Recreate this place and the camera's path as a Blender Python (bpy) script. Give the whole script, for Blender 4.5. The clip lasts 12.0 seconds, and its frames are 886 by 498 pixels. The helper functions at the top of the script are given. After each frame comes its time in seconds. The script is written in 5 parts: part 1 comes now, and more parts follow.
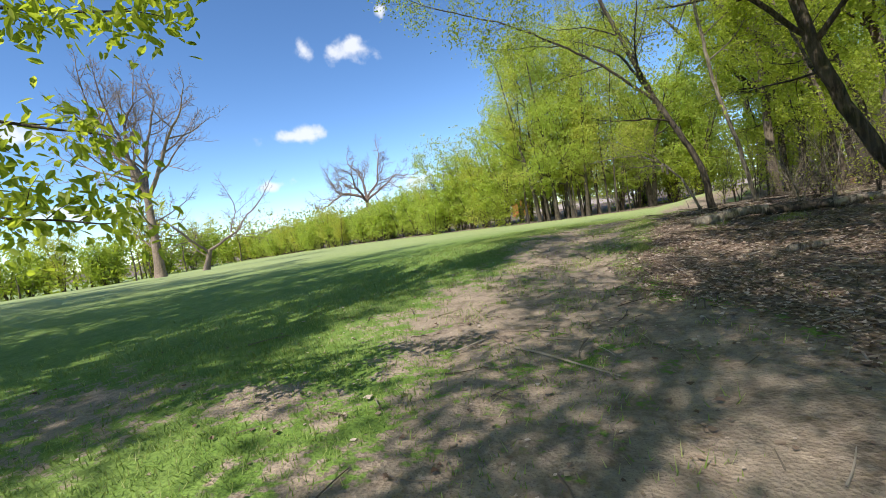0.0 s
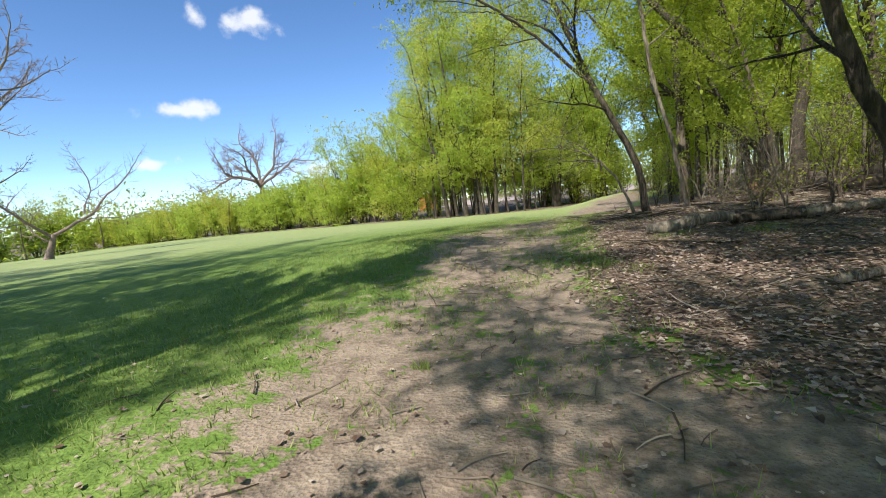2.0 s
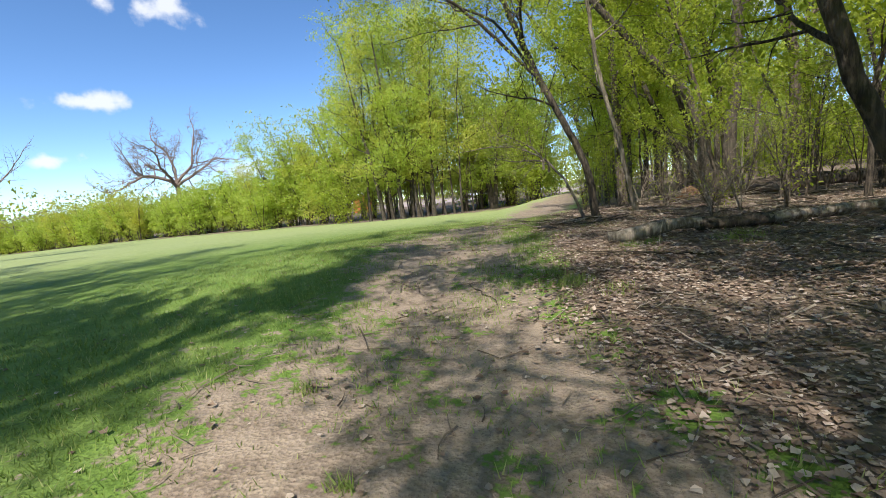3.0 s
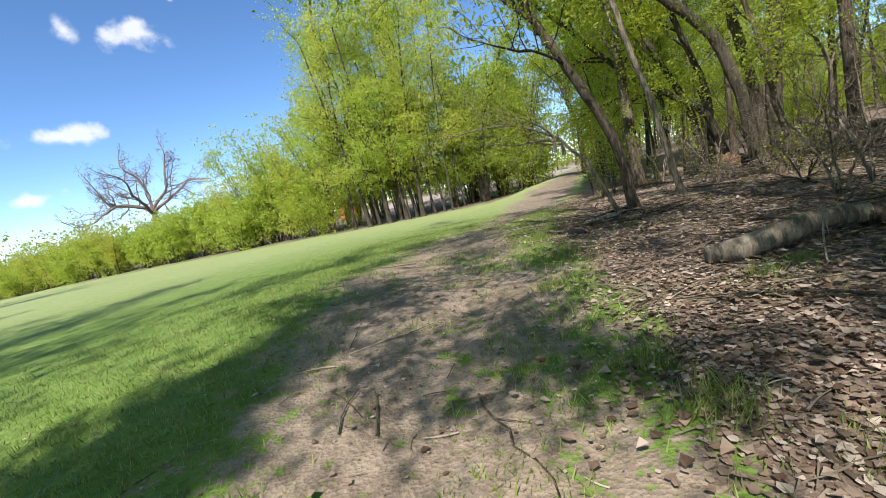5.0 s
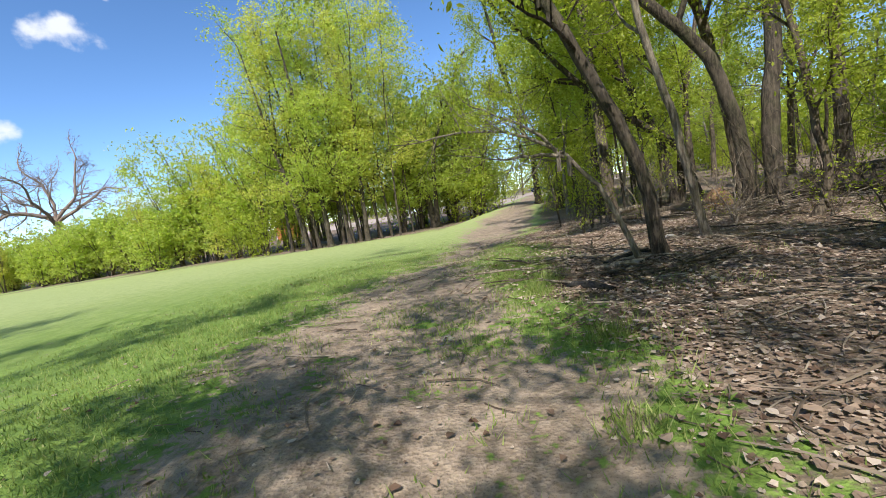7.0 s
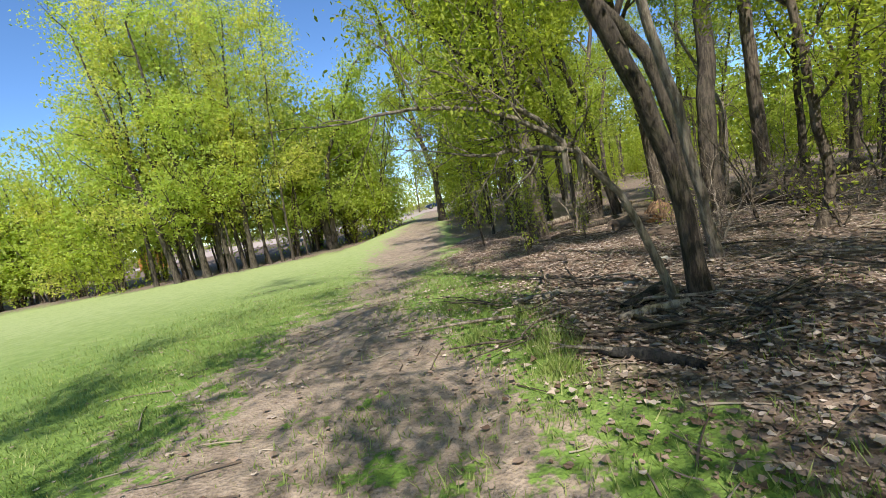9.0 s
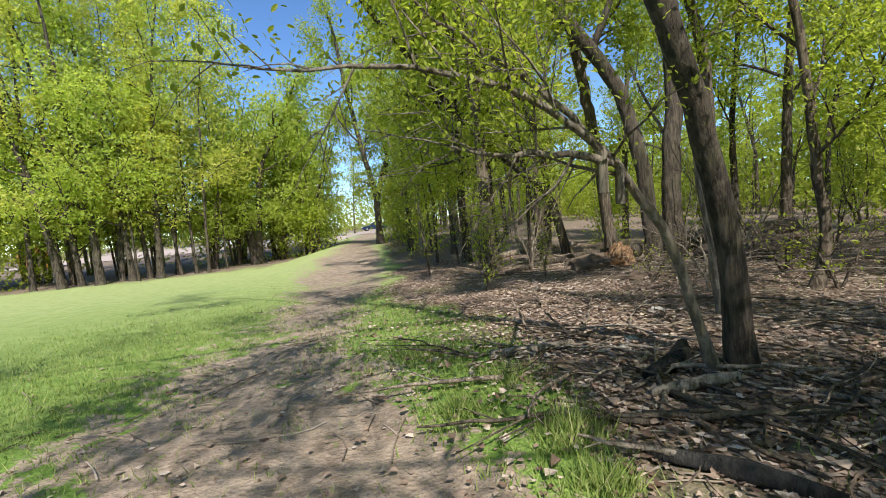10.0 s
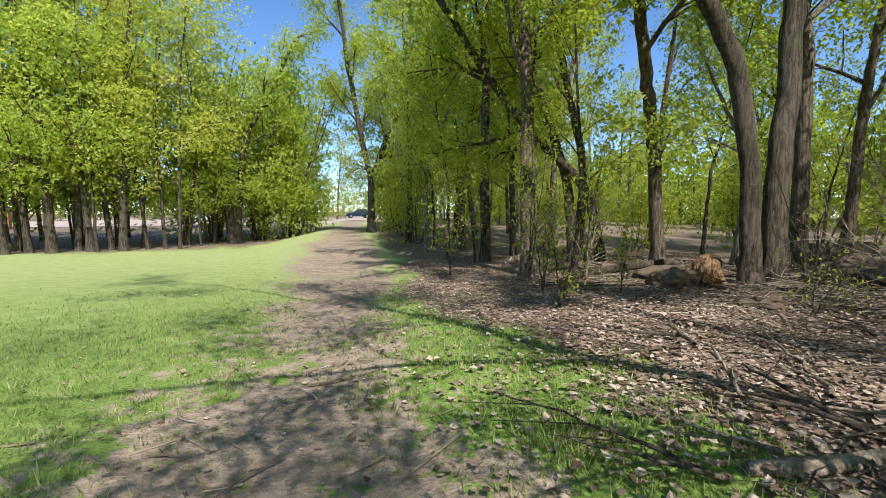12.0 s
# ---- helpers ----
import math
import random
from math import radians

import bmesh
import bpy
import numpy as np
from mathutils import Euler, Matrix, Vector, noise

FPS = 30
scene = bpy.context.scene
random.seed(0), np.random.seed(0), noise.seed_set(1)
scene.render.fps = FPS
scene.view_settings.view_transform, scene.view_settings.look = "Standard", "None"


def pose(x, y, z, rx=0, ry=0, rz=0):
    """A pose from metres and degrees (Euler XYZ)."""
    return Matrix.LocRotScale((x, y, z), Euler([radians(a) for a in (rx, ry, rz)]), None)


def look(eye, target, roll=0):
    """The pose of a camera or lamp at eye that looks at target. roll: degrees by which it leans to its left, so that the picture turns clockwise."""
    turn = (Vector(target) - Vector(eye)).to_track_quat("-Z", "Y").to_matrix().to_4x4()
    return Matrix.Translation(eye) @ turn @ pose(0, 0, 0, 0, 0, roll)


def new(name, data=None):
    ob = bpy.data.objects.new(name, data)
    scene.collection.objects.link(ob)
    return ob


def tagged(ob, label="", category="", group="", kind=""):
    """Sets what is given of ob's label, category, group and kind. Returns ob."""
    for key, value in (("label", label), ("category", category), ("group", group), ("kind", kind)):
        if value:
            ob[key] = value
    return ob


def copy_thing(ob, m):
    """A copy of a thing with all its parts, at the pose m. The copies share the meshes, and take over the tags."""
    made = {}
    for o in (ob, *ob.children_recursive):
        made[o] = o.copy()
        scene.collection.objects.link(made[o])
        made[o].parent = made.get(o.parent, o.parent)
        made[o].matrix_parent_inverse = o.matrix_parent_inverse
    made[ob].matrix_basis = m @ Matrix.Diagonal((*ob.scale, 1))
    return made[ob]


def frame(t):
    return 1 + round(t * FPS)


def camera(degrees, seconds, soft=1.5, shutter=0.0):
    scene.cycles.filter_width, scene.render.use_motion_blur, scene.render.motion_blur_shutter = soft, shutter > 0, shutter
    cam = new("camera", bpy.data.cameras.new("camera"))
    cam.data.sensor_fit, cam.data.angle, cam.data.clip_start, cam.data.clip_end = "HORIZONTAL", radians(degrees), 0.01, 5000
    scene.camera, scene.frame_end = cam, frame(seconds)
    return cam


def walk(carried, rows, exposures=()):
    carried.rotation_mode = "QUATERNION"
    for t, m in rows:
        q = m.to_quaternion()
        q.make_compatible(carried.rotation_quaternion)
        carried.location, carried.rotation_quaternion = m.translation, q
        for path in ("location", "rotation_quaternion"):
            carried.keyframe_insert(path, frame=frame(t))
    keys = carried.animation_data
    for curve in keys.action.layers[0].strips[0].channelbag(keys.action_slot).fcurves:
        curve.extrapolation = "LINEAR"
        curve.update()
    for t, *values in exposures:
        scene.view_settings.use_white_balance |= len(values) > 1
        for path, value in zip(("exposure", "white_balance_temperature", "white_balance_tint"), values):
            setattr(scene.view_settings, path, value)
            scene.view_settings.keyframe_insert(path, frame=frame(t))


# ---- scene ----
cam = camera(90.6, 12.0, soft=0.9)
PATH = [
    (0, (2.129, -0.433, 1.231), (1.079, 1.263, 1.084), -8.0),
    (0.5, (1.826, 0.149, 1.208), (1.103, 1.99, 0.907), -6.5),
    (1, (1.485, 0.775, 1.216), (0.696, 2.595, 0.961), -5.2),
    (1.5, (1.231, 1.423, 1.224), (0.957, 3.354, 0.781), -6.8),
    (2, (0.874, 2.094, 1.221), (0.211, 3.967, 0.991), -5.3),
    (2.5, (0.702, 2.701, 1.258), (0.484, 4.67, 0.98), -5.1),
    (3, (0.46, 3.396, 1.246), (0.075, 5.343, 0.998), -5.1),
    (3.2, (0.349, 3.651, 1.252), (-0.105, 5.588, 1.051), -5.0),
    (4.8, (0.197, 6.2, 1.39), (0.079, 8.172, 1.081), -11.0),
    (5, (0.106, 6.471, 1.408), (-0.262, 8.418, 1.134), -11.4),
    (5.5, (-0.018, 7.113, 1.433), (-0.115, 9.085, 1.113), -7.6),
    (6, (-0.133, 7.766, 1.482), (-0.306, 9.75, 1.294), -8.9),
    (6.5, (-0.376, 8.351, 1.499), (-0.597, 10.331, 1.327), -9.7),
    (6.7, (-0.417, 8.588, 1.451), (-0.572, 10.572, 1.248), -8.5),
    (8.3, (-0.798, 10.651, 1.548), (-0.598, 12.627, 1.312), -15.4),
    (8.5, (-0.893, 10.897, 1.606), (-0.652, 12.864, 1.334), -17.4),
    (9, (-0.964, 11.409, 1.561), (-0.584, 13.362, 1.353), -9.7),
    (9.5, (-1.102, 12.077, 1.559), (-0.754, 14.046, 1.516), -5.2),
    (10, (-1.028, 12.701, 1.519), (-0.339, 14.574, 1.394), -4.1),
    (10.5, (-1.132, 13.424, 1.522), (-0.489, 15.313, 1.388), -4.5),
    (11, (-1.161, 14.004, 1.473), (-0.471, 15.878, 1.36), 0.6),
    (11.5, (-1.321, 14.639, 1.445), (-0.752, 16.55, 1.288), -2.0),
    (12, (-1.417, 15.221, 1.425), (-0.635, 17.055, 1.272), 0.7),
]
walk(cam, [(t, look(eye, target, roll)) for t, eye, target, roll in PATH], exposures=[(0, 0.45), (5.5, 0.5), (9, 0.58), (12, 0.62)])

# ---------- sky and sun ----------
SUN_AZ, SUN_EL = radians(188), radians(48)      # where the sun stands, clockwise from +y
world = bpy.data.worlds.new("sky")
scene.world = world
world.use_nodes = True
wn, wl = world.node_tree.nodes, world.node_tree.links
wn.clear()
w_out = wn.new("ShaderNodeOutputWorld")
w_bg = wn.new("ShaderNodeBackground")
w_sky = wn.new("ShaderNodeTexSky")
w_sky.sky_type, w_sky.sun_disc = "NISHITA", False
w_sky.sun_elevation, w_sky.sun_rotation = SUN_EL, SUN_AZ
w_sky.air_density, w_sky.dust_density, w_sky.ozone_density = 0.6, 0.0, 1.4
w_sky.altitude = 300
w_bg.inputs["Strength"].default_value = 0.135
w_geo = wn.new("ShaderNodeTexCoord")


def sky_math(op, a, b=None, c=None):
    n = wn.new("ShaderNodeMath")
    n.operation = op
    for i, v in enumerate((a, b, c)):
        if v is None:
            continue
        if isinstance(v, (int, float)):
            n.inputs[i].default_value = v
        else:
            wl.new(v, n.inputs[i])
    return n.outputs[0]


# fair-weather cumulus: azimuth, elevation, half width, half height in degrees
CLOUDS = [(-40.0, 21.2, 3.2, 1.5), (-45.5, 21.4, 1.4, 1.3), (-48.0, 12.0, 4.6, 0.9), (-46.6, 12.5, 2.4, 1.0),
          (-51.7, 6.5, 2.4, 0.9), (-68.5, 14.2, 1.5, 0.6), (-74.2, 12.9, 2.5, 1.4), (-35.5, 25.0, 0.9, 0.8), (-71, 5.3, 6.0, 1.0),
          (-18, 33, 9, 3.0), (-5, 44, 14, 3.5), (60, 25, 12, 3), (130, 35, 14, 5), (-140, 30, 12, 4), (20, 16, 9, 2.0), (-30, 5, 12, 1.2)]
w_sep = wn.new("ShaderNodeSeparateXYZ")
w_noise = wn.new("ShaderNodeTexNoise")
w_noise.inputs["Scale"].default_value, w_noise.inputs["Detail"].default_value = 26.0, 8.0
wl.new(w_geo.outputs["Generated"], w_noise.inputs["Vector"])
wl.new(w_geo.outputs["Generated"], w_sep.inputs[0])
w_az = sky_math("ARCTAN2", w_sep.outputs[0], w_sep.outputs[1])
w_el = sky_math("ARCSINE", w_sep.outputs[2])
cover = None
for az, el, w, h in CLOUDS:
    u = sky_math("DIVIDE", sky_math("SUBTRACT", w_az, radians(az)), radians(w))
    v = sky_math("DIVIDE", sky_math("SUBTRACT", w_el, radians(el)), radians(h))
    d = sky_math("SUBTRACT", 1.0, sky_math("SQRT", sky_math("ADD", sky_math("MULTIPLY", u, u), sky_math("MULTIPLY", v, v))))
    cover = d if cover is None else sky_math("MAXIMUM", cover, d)
w_mask = sky_math("ADD", cover, sky_math("MULTIPLY", sky_math("SUBTRACT", w_noise.outputs[0], 0.5), 2.6))
w_ramp = wn.new("ShaderNodeMapRange")
w_ramp.interpolation_type = "SMOOTHSTEP"
w_ramp.inputs["From Min"].default_value, w_ramp.inputs["From Max"].default_value = 0.0, 0.85
w_ramp.inputs["To Max"].default_value = 0.85
wl.new(w_mask, w_ramp.inputs["Value"])
w_mix = wn.new("ShaderNodeMix")
w_mix.data_type = "RGBA"
wl.new(w_ramp.outputs[0], w_mix.inputs["Factor"])
w_hue = wn.new("ShaderNodeHueSaturation")
w_hue.inputs["Saturation"].default_value, w_hue.inputs["Value"].default_value = 1.15, 1.35
wl.new(w_sky.outputs[0], w_hue.inputs["Color"])
wl.new(w_hue.outputs[0], w_mix.inputs["A"])
w_mix.inputs["B"].default_value = (5.6, 5.75, 6.1, 1)
wl.new(w_mix.outputs["Result"], w_bg.inputs["Color"])
wl.new(w_bg.outputs[0], w_out.inputs["Surface"])

sun_dir = Vector((math.sin(SUN_AZ) * math.cos(SUN_EL), math.cos(SUN_AZ) * math.cos(SUN_EL), math.sin(SUN_EL)))
sun = new("sun", bpy.data.lights.new("sun", "SUN"))
sun.data.energy, sun.data.angle, sun.data.color = 5.0, radians(0.53), (1.0, 0.955, 0.88)
sun.matrix_world = look(sun_dir * 100, (0, 0, 0))


# ---------- materials ----------
def nodes_of(name, rough=0.8):
    m = bpy.data.materials.new(name)
    m.use_nodes = True
    nt = m.node_tree
    bsdf = nt.nodes["Principled BSDF"]
    bsdf.inputs["Roughness"].default_value = rough
    bsdf.inputs["Specular IOR Level"].default_value = 0.25
    return m, nt, bsdf


def mix(nt, fac, a, b, kind="MIX"):
    n = nt.nodes.new("ShaderNodeMix")
    n.data_type, n.blend_type = "RGBA", kind
    for key, v in (("Factor", fac), ("A", a), ("B", b)):
        if isinstance(v, (int, float)):
            n.inputs[key].default_value = v
        elif isinstance(v, tuple):
            n.inputs[key].default_value = (*v, 1)
        else:
            nt.links.new(v, n.inputs[key])
    return n.outputs["Result"]


def tex_noise(nt, scale, detail=4, vec=None, rough=0.55):
    n = nt.nodes.new("ShaderNodeTexNoise")
    n.inputs["Scale"].default_value, n.inputs["Detail"].default_value, n.inputs["Roughness"].default_value = scale, detail, rough
    if vec is not None:
        nt.links.new(vec, n.inputs["Vector"])
    return n.outputs[0]


def steps(nt, value, lo, hi, a=0.0, b=1.0):
    n = nt.nodes.new("ShaderNodeMapRange")
    n.interpolation_type = "SMOOTHSTEP"
    for key, v in (("From Min", lo), ("From Max", hi), ("To Min", a), ("To Max", b)):
        n.inputs[key].default_value = v
    nt.links.new(value, n.inputs["Value"])
    return n.outputs[0]


def coords(nt, scale=(1, 1, 1), kind="Object"):
    c, m = nt.nodes.new("ShaderNodeTexCoord"), nt.nodes.new("ShaderNodeMapping")
    m.inputs["Scale"].default_value = scale
    nt.links.new(c.outputs[kind], m.inputs["Vector"])
    return m.outputs[0]


def bump(nt, bsdf, height, strength, distance):
    n = nt.nodes.new("ShaderNodeBump")
    n.inputs["Strength"].default_value, n.inputs["Distance"].default_value = strength, distance
    nt.links.new(height, n.inputs["Height"])
    nt.links.new(n.outputs[0], bsdf.inputs["Normal"])


def maths(nt, op, a, b):
    n = nt.nodes.new("ShaderNodeMath")
    n.operation = op
    for i, v in enumerate((a, b)):
        if isinstance(v, (int, float)):
            n.inputs[i].default_value = v
        else:
            nt.links.new(v, n.inputs[i])
    return n.outputs[0]


def island(nt):
    return nt.nodes.new("ShaderNodeNewGeometry").outputs["Random Per Island"]


def leaf_material(name, a, b, c, clear=0.62):
    """Young leaves: three greens mixed leaf by leaf, let through by the sun."""
    m, nt, bsdf = nodes_of(name, 0.5)
    r = island(nt)
    col = mix(nt, steps(nt, r, 0.0, 0.6), a, b)
    col = mix(nt, steps(nt, r, 0.7, 1.0), col, c)
    col = mix(nt, 0.35, col, mix(nt, tex_noise(nt, 0.9, 2, coords(nt)), tuple(v * 0.55 for v in b), tuple(min(1, v * 1.5) for v in b)))
    nt.links.new(col, bsdf.inputs["Base Color"])
    tr = nt.nodes.new("ShaderNodeBsdfTranslucent")
    nt.links.new(mix(nt, 1.0, col, (1.45, 1.45, 0.85), "MULTIPLY"), tr.inputs["Color"])
    sh = nt.nodes.new("ShaderNodeMixShader")
    sh.inputs[0].default_value = clear
    nt.links.new(bsdf.outputs[0], sh.inputs[1])
    nt.links.new(tr.outputs[0], sh.inputs[2])
    nt.links.new(sh.outputs[0], nt.nodes["Material Output"].inputs["Surface"])
    return m


def bark_material(name, dark, light, moss=0.0):
    m, nt, bsdf = nodes_of(name, 0.9)
    v = coords(nt, (9, 9, 1.6))
    ridge = tex_noise(nt, 2.2, 6, v, 0.7)
    blot = tex_noise(nt, 1.3, 3, coords(nt))
    col = mix(nt, steps(nt, ridge, 0.42, 0.6), dark, light)
    col = mix(nt, steps(nt, blot, 0.45, 0.75, 0, 0.45), col, tuple(min(1, x * 1.5 + 0.02) for x in light))
    if moss:
        col = mix(nt, steps(nt, tex_noise(nt, 2.0, 5, coords(nt)), 0.5, 0.7, 0, moss), col, (0.07, 0.085, 0.03))
    nt.links.new(col, bsdf.inputs["Base Color"])
    bump(nt, bsdf, ridge, 1.0, 0.06)
    return m


def plain_material(name, col, rough=0.6, metal=0.0, var=0.15, scale=8.0):
    m, nt, bsdf = nodes_of(name, rough)
    n = tex_noise(nt, scale, 5, coords(nt))
    nt.links.new(mix(nt, n, tuple(c * (1 - var) for c in col), tuple(min(1, c * (1 + var)) for c in col)), bsdf.inputs["Base Color"])
    bsdf.inputs["Metallic"].default_value = metal
    return m


M_LEAF = leaf_material("leaf_boxelder", (0.185, 0.24, 0.034), (0.335, 0.39, 0.06), (0.50, 0.52, 0.11))
M_LEAF_HEDGE = leaf_material("leaf_hedge", (0.245, 0.33, 0.06), (0.405, 0.475, 0.11), (0.57, 0.585, 0.19))
M_LEAF_YELLOW = leaf_material("leaf_budding", (0.33, 0.355, 0.07), (0.49, 0.495, 0.125), (0.63, 0.585, 0.22))
M_LEAF_PALE = leaf_material("leaf_poplar", (0.25, 0.29, 0.08), (0.33, 0.36, 0.11), (0.40, 0.38, 0.16))
M_BARK = bark_material("bark_grey_brown", (0.06, 0.045, 0.033), (0.17, 0.135, 0.10))
M_BARK_DARK = bark_material("bark_dark", (0.035, 0.028, 0.022), (0.11, 0.088, 0.066), 0.3)
M_BARK_PALE = bark_material("bark_pale", (0.13, 0.105, 0.08), (0.30, 0.255, 0.20))
M_BARK_BARE = bark_material("bark_bare_tree", (0.16, 0.115, 0.09), (0.33, 0.25, 0.20))
M_DEADWOOD = bark_material("dead_wood", (0.14, 0.105, 0.075), (0.40, 0.33, 0.26))
M_ROTTEN = bark_material("rotten_wood", (0.20, 0.075, 0.025), (0.46, 0.22, 0.08))
M_PUNK = bark_material("punky_wood", (0.10, 0.055, 0.03), (0.33, 0.20, 0.11))
M_CHAR = bark_material("blackened_wood", (0.012, 0.011, 0.010), (0.05, 0.045, 0.04))


def ground_material():
    m, nt, bsdf = nodes_of("ground_soil_and_turf", 0.95)
    at = nt.nodes.new("ShaderNodeAttribute")
    at.attribute_name = "zone"
    sep = nt.nodes.new("ShaderNodeSeparateColor")
    nt.links.new(at.outputs["Color"], sep.inputs[0])
    dirt, litter = sep.outputs[0], sep.outputs[1]
    v = coords(nt)
    n_big, n_mid, n_fine, n_grit = tex_noise(nt, 0.55, 4, v), tex_noise(nt, 3.2, 5, v), tex_noise(nt, 17, 6, v), tex_noise(nt, 75, 4, v)
    # turf: blades seen from afar, with paler worn spots
    turf = mix(nt, steps(nt, n_mid, 0.3, 0.7), (0.125, 0.21, 0.035), (0.20, 0.285, 0.065))
    turf = mix(nt, steps(nt, n_big, 0.4, 0.75, 0, 0.5), turf, (0.20, 0.27, 0.07))
    turf = mix(nt, steps(nt, n_fine, 0.42, 0.7, 0, 0.55), turf, (0.065, 0.11, 0.018))
    # farther turf: paler tone, with the look of full sun put into its colour
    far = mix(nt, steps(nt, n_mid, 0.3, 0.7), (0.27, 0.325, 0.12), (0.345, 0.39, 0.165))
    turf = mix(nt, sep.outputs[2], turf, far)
    soil = mix(nt, steps(nt, n_mid, 0.3, 0.72), (0.16, 0.115, 0.085), (0.35, 0.272, 0.205))
    soil = mix(nt, steps(nt, n_fine, 0.35, 0.75, 0, 0.6), soil, (0.42, 0.335, 0.26))
    soil = mix(nt, steps(nt, n_grit, 0.52, 0.72, 0, 0.6), soil, (0.10, 0.075, 0.055))
    cell = nt.nodes.new("ShaderNodeTexVoronoi")
    cell.inputs["Scale"].default_value = 34.0
    nt.links.new(v, cell.inputs["Vector"])
    lit = mix(nt, 0.45, mix(nt, n_mid, (0.115, 0.08, 0.058), (0.27, 0.20, 0.155)), mix(nt, steps(nt, cell.outputs["Color"], 0.2, 0.9), (0.09, 0.06, 0.042), (0.36, 0.275, 0.22)))
    lit = mix(nt, steps(nt, n_big, 0.5, 0.72, 0, 0.5), lit, (0.10, 0.115, 0.04))
    edge = maths(nt, "MULTIPLY", maths(nt, "SUBTRACT", maths(nt, "ADD", maths(nt, "MULTIPLY", n_mid, 0.6), maths(nt, "MULTIPLY", n_fine, 0.4)), 0.5), 3.2)
    d = steps(nt, maths(nt, "ADD", dirt, edge), 0.38, 0.62)
    l = steps(nt, maths(nt, "ADD", litter, edge), 0.36, 0.64)
    col = mix(nt, l, mix(nt, d, turf, soil), lit)
    nt.links.new(col, bsdf.inputs["Base Color"])
    hgt = maths(nt, "ADD", maths(nt, "MULTIPLY", n_fine, 0.6), maths(nt, "MULTIPLY", cell.outputs["Distance"], 0.5))
    bump(nt, bsdf, maths(nt, "ADD", hgt, maths(nt, "MULTIPLY", n_grit, 0.25)), 0.75, 0.03)
    return m


def piece_material(name, a, b, c, clear=0.2, rough=0.8):
    """Blades or fallen leaves, each with its own tone."""
    m, nt, bsdf = nodes_of(name, rough)
    r = island(nt)
    col = mix(nt, steps(nt, r, 0.0, 0.55), a, b)
    col = mix(nt, steps(nt, r, 0.6, 1.0), col, c)
    nt.links.new(col, bsdf.inputs["Base Color"])
    tr = nt.nodes.new("ShaderNodeBsdfTranslucent")
    nt.links.new(col, tr.inputs["Color"])
    sh = nt.nodes.new("ShaderNodeMixShader")
    sh.inputs[0].default_value = clear
    nt.links.new(bsdf.outputs[0], sh.inputs[1])
    nt.links.new(tr.outputs[0], sh.inputs[2])
    nt.links.new(sh.outputs[0], nt.nodes["Material Output"].inputs["Surface"])
    return m


M_GROUND = ground_material()
M_GRASS = piece_material("grass_blades", (0.16, 0.235, 0.05), (0.27, 0.345, 0.09), (0.42, 0.435, 0.18), 0.4, 0.55)
M_LITTER = piece_material("fallen_leaves", (0.13, 0.08, 0.056), (0.31, 0.225, 0.17), (0.55, 0.45, 0.375), 0.15)
M_TWIG = piece_material("dead_twigs", (0.09, 0.065, 0.048), (0.22, 0.17, 0.13), (0.42, 0.35, 0.28), 0.0)

# ---------- ground ----------
PATH_Y = [-40, -5, 0, 5, 10, 15, 20, 25, 32, 45, 60, 90, 140]
PATH_X = [9, 3.5, 2.2, 0.3, -0.9, -1.6, -1.5, -0.5, 0.9, 3.6, 7.5, 15, 26]
EDGE_Y = [-30, 0, 3, 5, 7, 9.5, 12, 14, 16, 19, 21, 24, 35, 60, 100]
EDGE_L = [-4, 0.6, -0.8, -1.55, -2.15, -2.25, -2.61, -3.0, -2.9, -2.31, -1.63, -1.16, 0.04, 5.96, 14]
EDGE_R = [12, 4.6, 3.46, 1.25, 0.9, 0.3, -0.23, -0.32, -0.31, -0.92, -0.1, 1.0, 3.3, 8.6, 18]
LIT_X = [14, 4.8, 3.07, 1.25, 0.96, 0.45, 0.3, 0.4, 0.75, 1.15, 0.7, 1.6, 4.0, 9.4, 19]
MEADOW_X = [-400, -110, -75, -48, -28, -14, -8, -3.5, 0.4, 3, 9]
MEADOW_Y = [90, 72, 64, 56, 48, 42.5, 42, 43, 47, 52, 60]


def smooth(v, lo, hi):
    t = np.clip((np.asarray(v, float) - lo) / (hi - lo), 0, 1)
    return t * t * (3 - 2 * t)


def soft_interp(y, ys, xs):
    return (np.interp(y - 1.2, ys, xs) + 2 * np.interp(y, ys, xs) + np.interp(y + 1.2, ys, xs)) / 4


def wave(x, y, s, k):
    return np.sin(x * s + k + 1.3 * np.sin(y * s * 0.7 + k * 2)) * np.cos(y * s * 0.9 - k + 1.1 * np.sin(x * s * 0.6 + k))


LEVEL_Y = [-60, 0, 24.6, 30, 43, 58, 85, 110, 200]
LEVEL_Z = [-0.2, -0.14, -0.27, -0.42, -0.72, -0.66, -0.2, 0.35, 1.5]
SWELL_Y = [0, 3.5, 6.5, 8.5, 10.3, 12.3, 15, 18, 20, 22, 24.6]
SWELL_Z = [0, 0.04, 0.085, 0.175, 0.295, 0.335, 0.31, 0.265, 0.205, 0.1, 0]
FALL_X = [-900, -240, -150, -97, -75, -57, -40, -25, -12, -4, 0]
FALL_Z = [-9, -5.8, -3.8, -2.4, -1.65, -1.05, -0.6, -0.26, -0.05, 0, 0]


